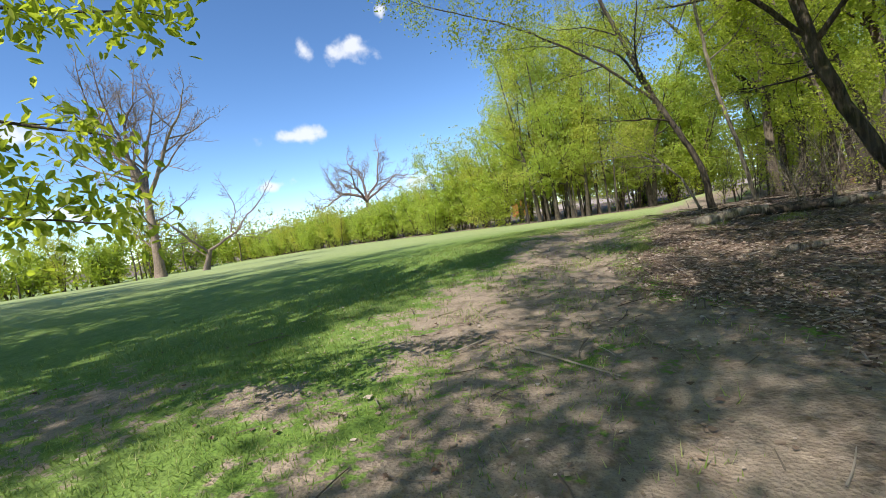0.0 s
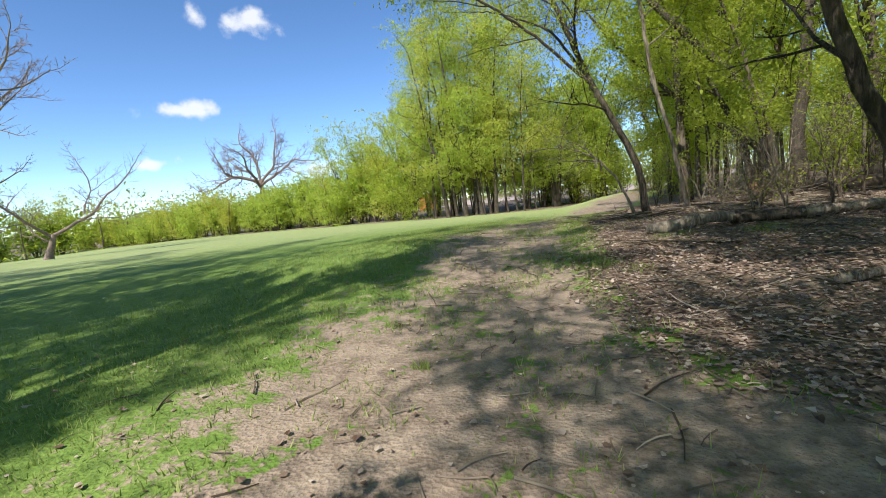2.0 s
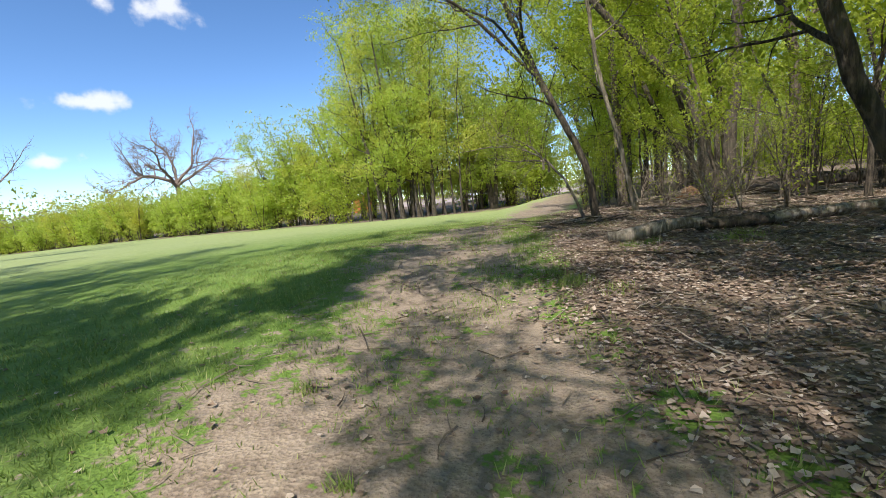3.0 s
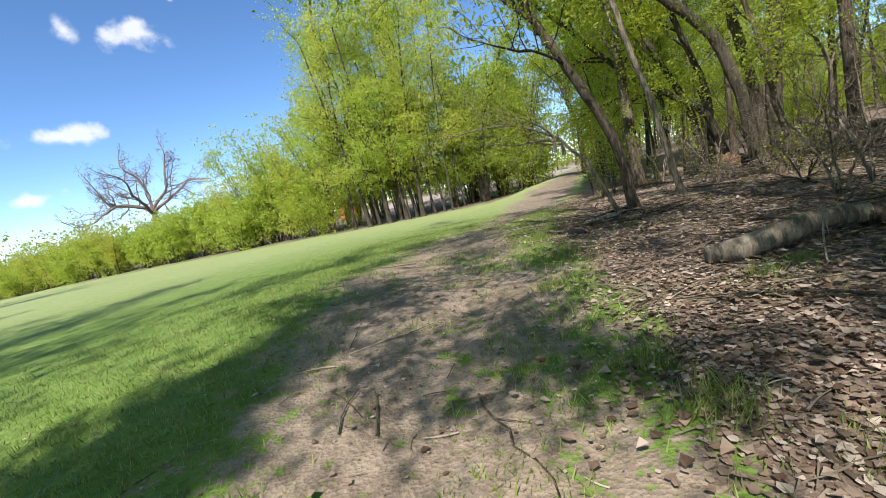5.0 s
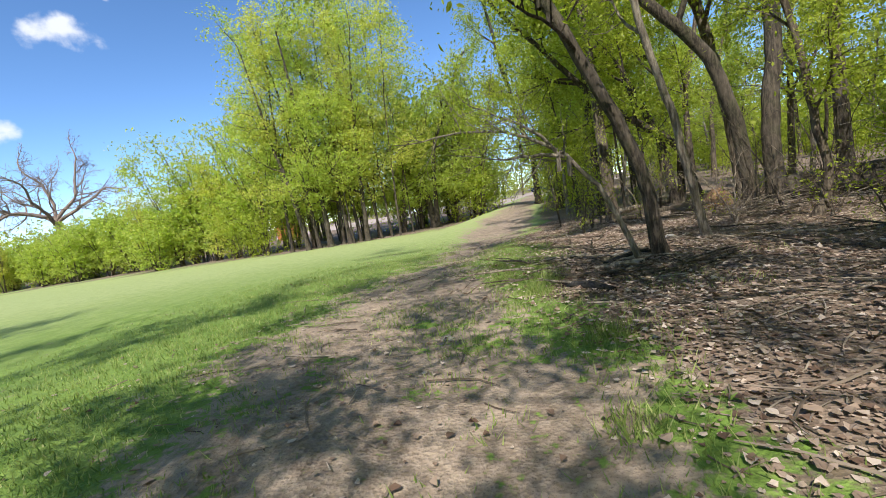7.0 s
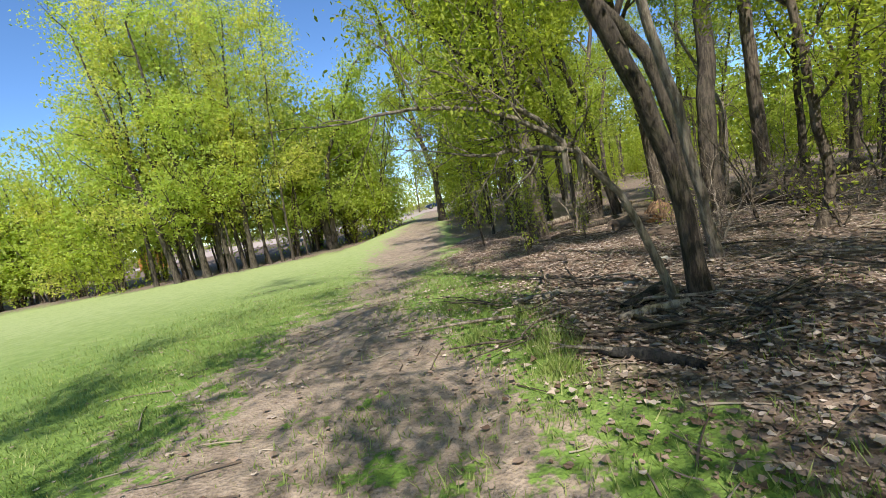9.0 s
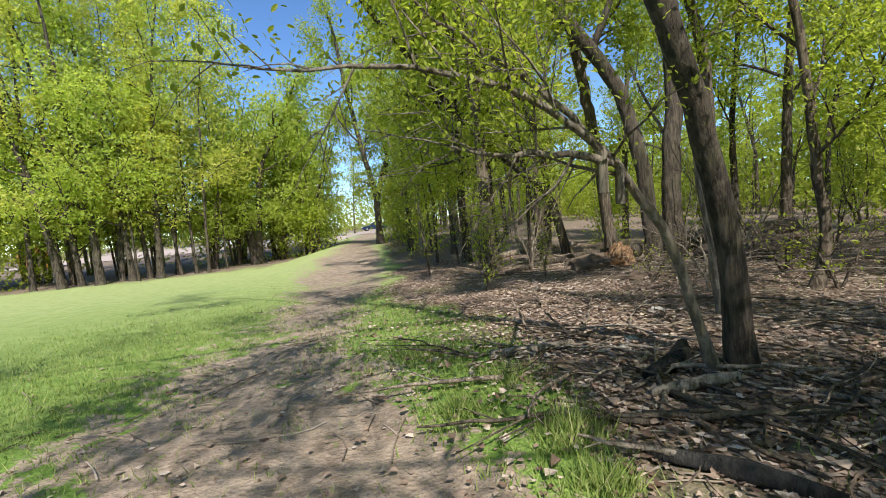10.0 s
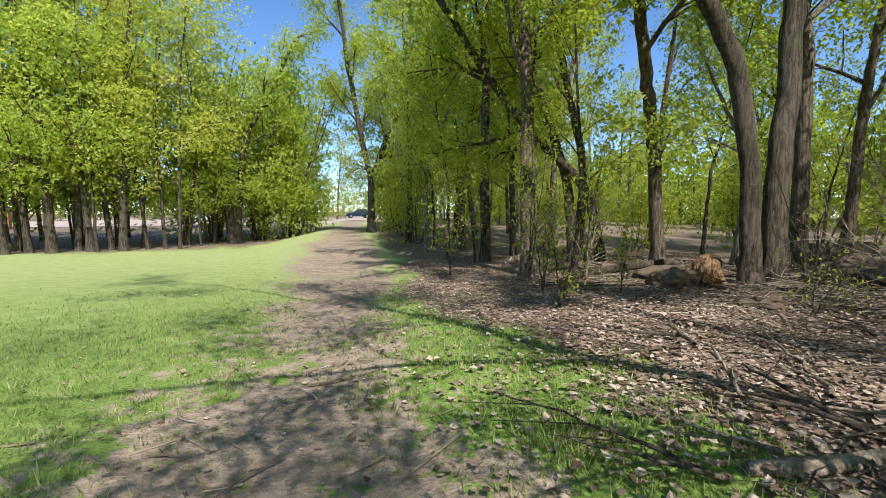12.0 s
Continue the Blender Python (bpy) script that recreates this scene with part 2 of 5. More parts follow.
def height(x, y):
    """The meadow falls away westward, the wood rises eastward, the path climbs at its far end."""
    x, y = np.asarray(x, float), np.asarray(y, float)
    r = x - soft_interp(y, PATH_Y, PATH_X)
    up = 0.6 * (1 - np.exp(-np.maximum(r - 1.0, 0) / 9))
    level = soft_interp(y, LEVEL_Y, LEVEL_Z) + soft_interp(y, SWELL_Y, SWELL_Z) * np.exp(-(np.maximum(-r - 2, 0) / 7) ** 2)
    fall = np.interp(x, FALL_X, FALL_Z) * smooth(y, -20, 20)
    rise = 0.8 * smooth(y, 27, 47) * smooth(r, -6.0, -1.0)
    hump = 0.10 * np.exp(-((x + 3.5) / 2.0) ** 2 - ((y - 11.5) / 2.5) ** 2)
    rut = -0.03 * np.exp(-(r / 1.1) ** 2)
    bumps = 0.018 * wave(x, y, 1.7, 0.4) + 0.012 * wave(x, y, 4.1, 2.0) + 0.008 * wave(x, y, 9.0, 1.1)
    return up + level + fall + rise + hump + rut + bumps * np.exp(-np.maximum(np.hypot(x, y - 12) - 30, 0) / 20)


def zones(x, y):
    """How far a place is bare soil, leaf litter, and turf painted paler with distance as if sunlit."""
    wob = 0.35 * wave(x, y, 0.9, 0.7) + 0.25 * wave(x, y, 2.3, 1.9)
    el, er, lx = (soft_interp(y, EDGE_Y, e) for e in (EDGE_L, EDGE_R, LIT_X))
    xs = x + wob
    dirt = smooth(xs, el - 1.3, el + 1.3) * (1 - smooth(xs, er - 0.4, er + 1.0))
    bare = 0.75 * np.exp(-((x + 3.4) / 1.6) ** 2 - ((y - 1.2) / 1.0) ** 2)
    bare = np.maximum(bare, 0.8 * np.exp(-((x + 1.2) / 1.2) ** 2 - ((y - 1.8) / 0.45) ** 2))
    bare = np.maximum(bare, 0.55 * np.exp(-((x + 1.9) / 0.7) ** 2 - ((y - 4.2) / 0.8) ** 2))
    dirt = np.maximum(dirt * (0.88 + 0.22 * wave(x, y, 1.1, 0.2)), bare)
    litter = smooth(xs, lx - 0.35, lx + 0.9)
    edge = np.interp(x, MEADOW_X, MEADOW_Y)
    litter = np.maximum(litter, smooth(y + wob * 2, edge + 0.3, edge + 2.5) * (x < 6) * (1 - smooth(np.abs(x - np.interp(y, PATH_Y, PATH_X)), 2.5, 1.2)))
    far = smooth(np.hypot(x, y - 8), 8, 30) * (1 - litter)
    return np.clip(dirt, 0, 1), np.clip(litter, 0, 1), far


def mesh_from(name, verts, faces, smooth_shade=False):
    """One mesh from arrays of corners and of equal-sided faces."""
    me = bpy.data.meshes.new(name)
    verts, faces = np.asarray(verts, np.float32), np.asarray(faces, np.int32)
    n, k = faces.shape
    me.vertices.add(len(verts))
    me.vertices.foreach_set("co", verts.ravel())
    me.loops.add(n * k)
    me.loops.foreach_set("vertex_index", faces.ravel())
    me.polygons.add(n)
    me.polygons.foreach_set("loop_start", np.arange(0, n * k, k, dtype=np.int32))
    me.polygons.foreach_set("use_smooth", np.full(n, smooth_shade))
    me.update(calc_edges=True)
    return me


def axis_steps(fine_lo, fine_hi, step, lo, hi):
    mid = list(np.arange(fine_lo, fine_hi + 1e-6, step))
    out, s = [], step
    v = fine_hi
    while v < hi:
        s *= 1.14
        v += s
        out.append(v)
    back, s, v = [], step, fine_lo
    while v > lo:
        s *= 1.14
        v -= s
        back.append(v)
    return np.array(back[::-1] + mid + out)


gx, gy = axis_steps(-7, 7, 0.16, -900, 900), axis_steps(-1, 26, 0.16, -600, 1200)
GX, GY = np.meshgrid(gx, gy)
gverts = np.stack([GX.ravel(), GY.ravel(), height(GX, GY).ravel()], 1)
ii = (np.arange(len(gy) - 1)[:, None] * len(gx) + np.arange(len(gx) - 1)).ravel()
gfaces = np.stack([ii, ii + 1, ii + 1 + len(gx), ii + len(gx)], 1)
ground_mesh = mesh_from("ground", gverts, gfaces, True)
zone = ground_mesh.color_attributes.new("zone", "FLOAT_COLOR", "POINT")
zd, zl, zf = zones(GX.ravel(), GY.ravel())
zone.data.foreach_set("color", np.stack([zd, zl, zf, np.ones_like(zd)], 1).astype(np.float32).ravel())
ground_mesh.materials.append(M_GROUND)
ground = tagged(new("ground", ground_mesh), "mown lawn, worn earth path and brown leaf litter", "ground", kind="structure")


def ground_z(x, y):
    return float(height(x, y))


# ---------- trees ----------
class Wood:
    """Gathers tapered tubes and leaves of one tree."""

    def __init__(self, seed):
        self.rng = np.random.default_rng(seed)
        self.v, self.f, self.n = [], [], 0
        self.twigs = []

    def tube(self, pts, rad, sides):
        pts, rad = np.asarray(pts, float), np.asarray(rad, float)
        d = np.gradient(pts, axis=0)
        d /= np.linalg.norm(d, axis=1, keepdims=True) + 1e-9
        ref = np.where(np.abs(d[:, 2:3]) < 0.9, [[0, 0, 1.0]], [[1.0, 0, 0]])
        a = np.cross(d, ref)
        a /= np.linalg.norm(a, axis=1, keepdims=True) + 1e-9
        b = np.cross(d, a)
        t = np.linspace(0, 2 * np.pi, sides, endpoint=False)
        lump = 1 + (0.09 if sides > 6 else 0.0) * np.sin(t * 3 + self.rng.uniform(0, 6))[None, :, None]
        ring = pts[:, None] + lump * rad[:, None, None] * (np.cos(t)[None, :, None] * a[:, None] + np.sin(t)[None, :, None] * b[:, None])
        k = len(pts)
        i, j = np.meshgrid(np.arange(k - 1), np.arange(sides), indexing="ij")
        jn = (j + 1) % sides
        q = np.stack([i * sides + j, i * sides + jn, (i + 1) * sides + jn, (i + 1) * sides + j], -1).reshape(-1, 4)
        self.v.append(ring.reshape(-1, 3))
        self.f.append(q + self.n)
        self.n += k * sides

    def grow(self, p, d, length, r, level, last, spec):
        rng = self.rng
        seg = max(3, int(length / spec.get("seg", 0.45)))
        pts, rad, dirs = [np.array(p, float)], [r], []
        d = np.array(d, float) / np.linalg.norm(d)
        end = r * (0.4 if level < last else 0.25)
        for s in range(seg):
            d = d + rng.normal(0, spec.get("wob", 0.14), 3) + np.array([0, 0, spec.get("up", 0.05) if level < last else spec.get("tip_up", 0.0)])
            d /= np.linalg.norm(d)
            dirs.append(d)
            pts.append(pts[-1] + d * length / seg)
            rad.append(r + (end - r) * (s + 1) / seg)
        if level <= spec.get("skin", 9):
            self.tube(pts, rad, 8 if r > 0.12 else 6 if r > 0.05 else 4 if r > 0.015 else 3)
        pts = np.array(pts)
        if level == last:
            self.twigs.append(pts)
            return
        self.branch(pts, rad, dirs, length, level, last, spec)

    def branch(self, pts, rad, dirs, length, level, last, spec, start=None):
        rng = self.rng
        kids = spec["kids"][min(level, len(spec["kids"]) - 1)]
        lo = spec.get("lo", [0.35, 0.25, 0.15])[min(level, 2)] if start is None else start
        for c in range(kids):
            f = lo + (1 - lo) * (c + rng.uniform(0.1, 0.9)) / kids
            k = min(int(f * (len(pts) - 1)), len(pts) - 2)
            base = pts[k] + (pts[k + 1] - pts[k]) * (f * (len(pts) - 1) - k)
            d = dirs[min(k, len(dirs) - 1)]
            side = np.cross(d, rng.normal(0, 1, 3))
            side /= np.linalg.norm(side) + 1e-9
            ang = radians(rng.uniform(*spec.get("angle", (30, 60))))
            nd = d * math.cos(ang) + side * math.sin(ang)
            nl = length * spec.get("ratio", 0.55) * rng.uniform(0.7, 1.25) * (1.15 - 0.55 * f)
            nr = max(rad[k] * rng.uniform(0.4, 0.62), spec.get("thin", 0.004))
            self.grow(base, nd, max(nl, 0.35), nr, level + 1, last, spec)
        if level + 1 <= last:
            self.grow(pts[-1], dirs[-1], max(length * 0.4, 0.35), max(rad[-1], spec.get("thin", 0.004)), level + 1, last, spec)

    def trunk(self, pts, r0, r1, spec, last=3, start=0.45, length=None, sides=10, flare=1.35):
        """A trunk through the given points, with limbs from the part above start."""
        pts = np.array(pts, float)
        s = np.r_[0, np.cumsum(np.linalg.norm(np.diff(pts, axis=0), axis=1))]
        m = max(10, int(s[-1] / 0.28))
        u = np.linspace(0, s[-1], m)
        line = np.stack([np.interp(u, s, pts[:, i]) for i in range(3)], 1)
        for _ in range(3):
            line[1:-1] = (line[:-2] + 2 * line[1:-1] + line[2:]) / 4
        line[1:] += self.rng.normal(0, 0.012, (m - 1, 3))
        rad = r0 + (r1 - r0) * u / s[-1] + r0 * (flare - 1) * np.exp(-u / (1.6 * r0 + 0.05))
        line = np.vstack([line[:1] - [0, 0, 0.25], line])
        rad = np.r_[rad[0] * 1.12, rad]
        self.tube(line, rad, sides)
        d = np.diff(line, axis=0)
        d /= np.linalg.norm(d, axis=1, keepdims=True)
        if spec:
            self.branch(line, rad, list(d), length or s[-1] * 0.55, 0, last, spec, start)

    def wood_mesh(self, name, mat):
        me = mesh_from(name, np.vstack(self.v), np.vstack(self.f), True)
        me.materials.append(mat)
        return me

    def leaf_mesh(self, name, mat, count, size, spread=0.12, low=None, droop=0.4, tri=False, clump=1):
        rng = self.rng
        tw = [t for t in self.twigs if low is None or t[-1][2] > low]
        lens = np.array([np.linalg.norm(t[-1] - t[0]) for t in tw]) + 0.05
        pick = rng.choice(len(tw), count, p=lens / lens.sum())
        which = np.concatenate([np.full(len(t), i) for i, t in enumerate(tw)])
        flat = np.vstack(tw)
        first = np.searchsorted(which, np.arange(len(tw)))
        cnt = np.array([len(t) for t in tw])
        f = rng.uniform(0.15, 1.0, count) * (cnt[pick] - 1)
        k = np.minimum(f.astype(int), cnt[pick] - 2)
        p = flat[first[pick] + k] + (flat[first[pick] + k + 1] - flat[first[pick] + k]) * (f - k)[:, None]
        p = p + rng.normal(0, spread, (count, 3))
        if clump > 1:
            heart = p[:count // clump + 1]
            reach = spread * rng.uniform(0.35, 0.9, len(heart))[:, None]
            pick = np.arange(count) // clump
            p = heart[pick] + rng.normal(0, 1, (count, 3)) * reach[pick] * [1.15, 1.15, 0.6]
        d = rng.normal(0, 1, (count, 3)) + [0, 0, -droop]
        d /= np.linalg.norm(d, axis=1, keepdims=True)
        up = rng.normal(0, 0.7, (count, 3)) + [0, 0, 1.0]
        s = np.cross(d, up)
        s /= np.linalg.norm(s, axis=1, keepdims=True) + 1e-9
        nrm = np.cross(s, d)
        L = size * rng.uniform(0.65, 1.3, count)[:, None]
        if tri:
            v = np.stack([p - s * L * 0.1, p + d * L * 0.5 + s * L * 0.42, p + d * L - s * L * 0.12], 1)
            me = mesh_from(name, v.reshape(-1, 3), np.arange(count * 3).reshape(-1, 3))
            me.materials.append(mat)
            return me
        lift = nrm * L * 0.07
        v = np.stack([p, p + d * L * 0.28 + s * L * 0.21 + lift, p + d * L * 0.68 + s * L * 0.19 + lift, p + d * L, p + d * L * 0.68 - s * L * 0.19 + lift, p + d * L * 0.28 - s * L * 0.21 + lift], 1)
        q = (np.arange(count)[:, None, None] * 6 + np.array([(0, 1, 2, 3), (0, 3, 4, 5)])).reshape(-1, 4)
        me = mesh_from(name, v.reshape(-1, 3), q)
        me.materials.append(mat)
        return me


def plant(name, wood, bark, leaf, count, size, label, category="tree", group="", at=(0, 0, 0), spread=0.12, low=None, droop=0.4, tri=False, clump=1):
    """A tree with its woody part and its crown, standing at a place."""
    root = tagged(new(name), label, category, group)
    root.location = at
    body = new("trunk", wood.wood_mesh("trunk", bark))
    body.parent = root
    if count:
        crown = new("crown", wood.leaf_mesh("crown", leaf, count, size, spread, low, droop, tri, clump))
        crown.parent = root
    return root


def stand(ob, x, y, turn=0.0, scale=1.0, sink=0.05, tall=1.0):
    m = Matrix.Translation((x, y, ground_z(x, y) - sink)) @ Matrix.Rotation(turn, 4, "Z") @ Matrix.Diagonal((scale, scale, scale * tall, 1))
    return copy_thing(ob, m)


SPEC_WOODS = dict(kids=[9, 5, 4], lo=[0.4, 0.25, 0.15], angle=(28, 62), ratio=0.55, wob=0.15, up=0.025, seg=0.7, skin=2)
SPEC_NEAR = dict(kids=[8, 6, 5], lo=[0.4, 0.2, 0.1], angle=(30, 70), ratio=0.55, wob=0.13, up=0.03, seg=0.35, tip_up=-0.06)
SPEC_HEDGE = dict(kids=[9, 6, 3], lo=[0.06, 0.1, 0.1], angle=(38, 84), ratio=0.5, wob=0.2, up=0.035, seg=0.8, skin=1)
SPEC_BARE = dict(kids=[5, 4, 4, 3], thin=0.022, lo=[0.2, 0.2, 0.1], angle=(28, 68), ratio=0.55, wob=0.15, up=0.10, seg=0.9)
SPEC_GNARLED = dict(kids=[6, 5, 4, 3], thin=0.018, lo=[0.2, 0.15, 0.1], angle=(30, 78), ratio=0.52, wob=0.22, up=0.05, seg=0.8)
SPEC_CLUSTER = dict(kids=[10, 6, 4], lo=[0.25, 0.2, 0.1], angle=(38, 82), ratio=0.58, wob=0.18, up=0.03, seg=0.8, skin=2)
SPEC_POPLAR = dict(kids=[14, 6, 4], lo=[0.2, 0.2, 0.1], angle=(14, 34), ratio=0.34, wob=0.08, up=0.16, seg=1.0, skin=2)
SPEC_FAR = dict(kids=[7, 4, 2], lo=[0.1, 0.1, 0.1], angle=(28, 66), ratio=0.45, wob=0.12, up=0.08, seg=1.0, skin=0)
SPEC_SHRUB = dict(kids=[6, 4], lo=[0.15, 0.1], angle=(28, 66), ratio=0.5, wob=0.15, up=0.05, seg=0.5, skin=1)
SPEC_BUSH = dict(kids=[6, 5], lo=[0.15, 0.1], angle=(25, 60), ratio=0.55, wob=0.15, up=0.04, seg=0.25)

# ---- single trees beside the path, through their own lines ----
NEAR = "box elder trees beside the path"


def extend(pts, lean, more, rng):
    """Carry a trunk's line on upward for the given metres."""
    pts = [np.array(p, float) for p in pts]
    d = pts[-1] - pts[-2]
    d /= np.linalg.norm(d)
    for _ in range(int(more / 0.8)):
        d = d * 0.85 + np.array([lean[0], lean[1], 0.55]) * 0.25 + rng.normal(0, 0.05, 3)
        d /= np.linalg.norm(d)
        pts.append(pts[-1] + d * 0.8)
    return pts


def near_tree(name, seed, lines, bark, leaf, count, size, label, last=3, spec=SPEC_NEAR, group=NEAR, low=None, spread=0.14, tri=False, clump=1):
    w = Wood(seed)
    base = np.array(lines[0][0][0], float)
    for pts, r0, r1, more, lean, start, length, *depth in lines:
        pts = extend(pts, lean, more, w.rng) if more else pts
        w.trunk([np.array(p, float) - base for p in pts], r0, r1, spec, depth[0] if depth else last, start, length, flare=1.35 if pts[0][2] < 1.5 else 1.0)
    return plant(name, w, bark, leaf, count, size, label, "tree", group, tuple(base), spread, low, tri=tri, clump=clump)


def on(x, y):
    return (x, y, ground_z(x, y))


# its two high side boughs are added overhead to cast shade on path and lawn
near_tree("box_elder_tree", 11, [([on(2.19, 15.00), (2.11, 15.00, 0.93), (2.03, 15.00, 1.59), (1.67, 14.98, 2.39), (1.32, 14.95, 3.06), (0.97, 14.90, 3.81)], 0.095, 0.045, 6.5, (-0.1, 0.1), 0.3, 4.0),
                                 ([(1.03, 14.90, 3.75), (-0.64, 14.20, 5.43), (-2.89, 13.20, 6.95), (-4.84, 12.40, 7.82)], 0.045, 0.014, 0, (0, 0), 0.2, 4.2),
                                 ([(0.92, 14.90, 3.95), (-0.18, 16.50, 6.01), (-2.17, 18.40, 7.58), (-4.16, 20.00, 8.56)], 0.045, 0.014, 0, (0, 0), 0.2, 4.2)],
          M_BARK_DARK, M_LEAF, 16000, 0.085, "leaning dark-barked box elder overhanging the earth path", spread=0.17, clump=3, low=3.0)
near_tree("box_elder_tree", 12, [([on(1.90, 15.00), (1.68, 15.00, 0.88), (1.36, 15.00, 1.58), (1.08, 15.00, 1.82), (0.77, 15.00, 2.05), (0.28, 14.95, 2.31), (-0.18, 14.90, 2.38), (-0.63, 14.90, 2.31)], 0.042, 0.012, 0, (0, 0), 0.45, 1.5),
                                 ([(1.08, 15.00, 1.80), (0.81, 15.02, 1.90), (0.46, 15.10, 1.89), (-0.02, 15.20, 1.95)], 0.03, 0.008, 0, (0, 0), 0.3, 1.1),
                                 ([(0.95, 15.00, 1.88), (0.73, 15.10, 2.23), (0.27, 15.10, 2.44), (-0.22, 15.10, 2.78)], 0.028, 0.008, 0, (0, 0), 0.3, 1.2)],
          M_BARK_PALE, M_LEAF, 2600, 0.046, "slender pale young tree bent low over the ground", last=2, low=1.9)
near_tree("box_elder_tree", 13, [([on(3.35, 16.00), (3.24, 16.00, 0.82), (3.11, 16.00, 1.41), (2.99, 16.00, 2.30), (2.67, 16.00, 3.35), (2.49, 16.00, 4.23)], 0.065, 0.035, 6.0, (-0.2, -0.1), 0.35, 3.6)],
          M_BARK_PALE, M_LEAF, 16000, 0.075, "upright pale-barked tree with young leaves")
# the long boughs reaching left are added above the view as a shading canopy
near_tree("box_elder_tree", 14, [([on(4.95, 9.20), (4.79, 9.20, 0.58), (4.60, 9.20, 1.08), (4.16, 9.20, 1.89), (3.84, 9.15, 2.71), (3.67, 9.10, 3.37)], 0.115, 0.06, 5.5, (0.0, -0.1), 0.3, 4.4),
                                 ([(3.74, 9.10, 3.24), (1.54, 8.20, 5.43), (-1.10, 7.00, 7.05), (-3.27, 6.00, 7.88)], 0.045, 0.014, 0, (0, 0), 0.2, 4.4),
                                 ([(2.80, 8.70, 4.30), (0.20, 8.60, 6.76), (-2.92, 8.60, 8.19), (-5.50, 8.40, 8.65)], 0.04, 0.014, 0, (0, 0), 0.35, 3.8)],
          M_BARK_DARK, M_LEAF, 21000, 0.10, "leaning brown-barked tree with a spreading leafy crown", spread=0.17, clump=3)
near_tree("box_elder_tree", 15, [([on(5.18, 16.20), (5.51, 16.20, 0.89), (5.21, 16.20, 1.80), (5.10, 16.20, 2.86), (4.85, 16.20, 3.83)], 0.07, 0.03, 3.0, (-0.1, 0), 0.3, 2.4)],
          M_BARK, M_LEAF, 9000, 0.075, "crooked thin tree rising from the leaf litter")
near_tree("cottonwood_tree", 16, [([on(7.44, 20.30), (7.38, 20.30, 1.35), (7.38, 20.30, 2.33), (7.61, 20.35, 3.89), (7.70, 20.40, 5.44)], 0.21, 0.12, 8, (0.1, 0.1), 0.45, 5.0),
                                 ([on(6.90, 20.35), (6.75, 20.35, 1.35), (6.64, 20.30, 2.29), (6.01, 20.30, 4.19), (5.13, 20.30, 5.07)], 0.17, 0.10, 6, (-0.3, 0), 0.45, 5.0)],
          M_BARK_DARK, M_LEAF, 15000, 0.12, "massive old twin-trunked tree with a flared base", spec=SPEC_WOODS)
near_tree("woodland_tree", 17, [([on(9.15, 24.30), (8.85, 24.30, 2.79), (8.51, 24.30, 4.69), (8.06, 24.30, 6.70)], 0.19, 0.12, 7, (-0.1, 0), 0.4, 5.0)],
          M_BARK, M_LEAF, 10000, 0.13, "tall straight grey trunk standing among leaf litter", spec=SPEC_WOODS)
near_tree("woodland_tree", 18, [([on(8.66, 26.00), (8.01, 26.00, 2.29), (6.30, 26.00, 3.52), (5.03, 26.00, 4.56), (3.66, 26.00, 6.14)], 0.16, 0.06, 4, (-0.6, -0.1), 0.35, 4.0),
                                ([on(7.87, 26.40), (7.56, 26.40, 2.54), (6.40, 26.40, 5.04), (5.91, 26.40, 6.41)], 0.16, 0.08, 5, (-0.2, 0), 0.4, 4.0),
                                ([on(8.22, 26.60), (8.36, 26.60, 3.07), (7.37, 26.60, 6.21), (6.88, 26.60, 7.87)], 0.14, 0.08, 4, (-0.1, 0), 0.4, 4.0)],
          M_BARK_DARK, M_LEAF, 14000, 0.13, "three-stemmed tree whose stems lean over the path", spec=SPEC_WOODS)
near_tree("woodland_tree", 19, [([on(6.17, 46.00), (6.08, 46.00, 3.62), (7.17, 46.00, 6.67), (8.95, 46.00, 10.11)], 0.26, 0.12, 5, (0.1, 0), 0.25, 6.0),
                                ([on(6.12, 46.10), (6.18, 46.10, 3.72), (5.30, 46.00, 7.37), (4.72, 46.00, 10.53)], 0.24, 0.12, 5, (-0.1, 0), 0.25, 6.0)],
          M_BARK_DARK, M_LEAF, 20000, 0.17, "forked tree standing where the path climbs away", spec=SPEC_WOODS, spread=0.3)
near_tree("woodland_tree", 20, [([on(-2.85, 49.00), (-3.43, 49.00, 3.44), (-3.62, 49.00, 4.43)], 0.34, 0.22, 1.5, (0, 0), 0.7, 4.0),
                                ([on(-2.65, 49.00), (-2.34, 49.00, 4.23), (-1.93, 49.00, 6.79), (-0.34, 49.00, 9.75)], 0.24, 0.1, 4, (0.2, 0), 0.4, 5.0)],
          M_BARK_DARK, M_LEAF_HEDGE, 9000, 0.2, "dark leaning trunk at the edge of the meadow", spec=SPEC_WOODS, spread=0.3)
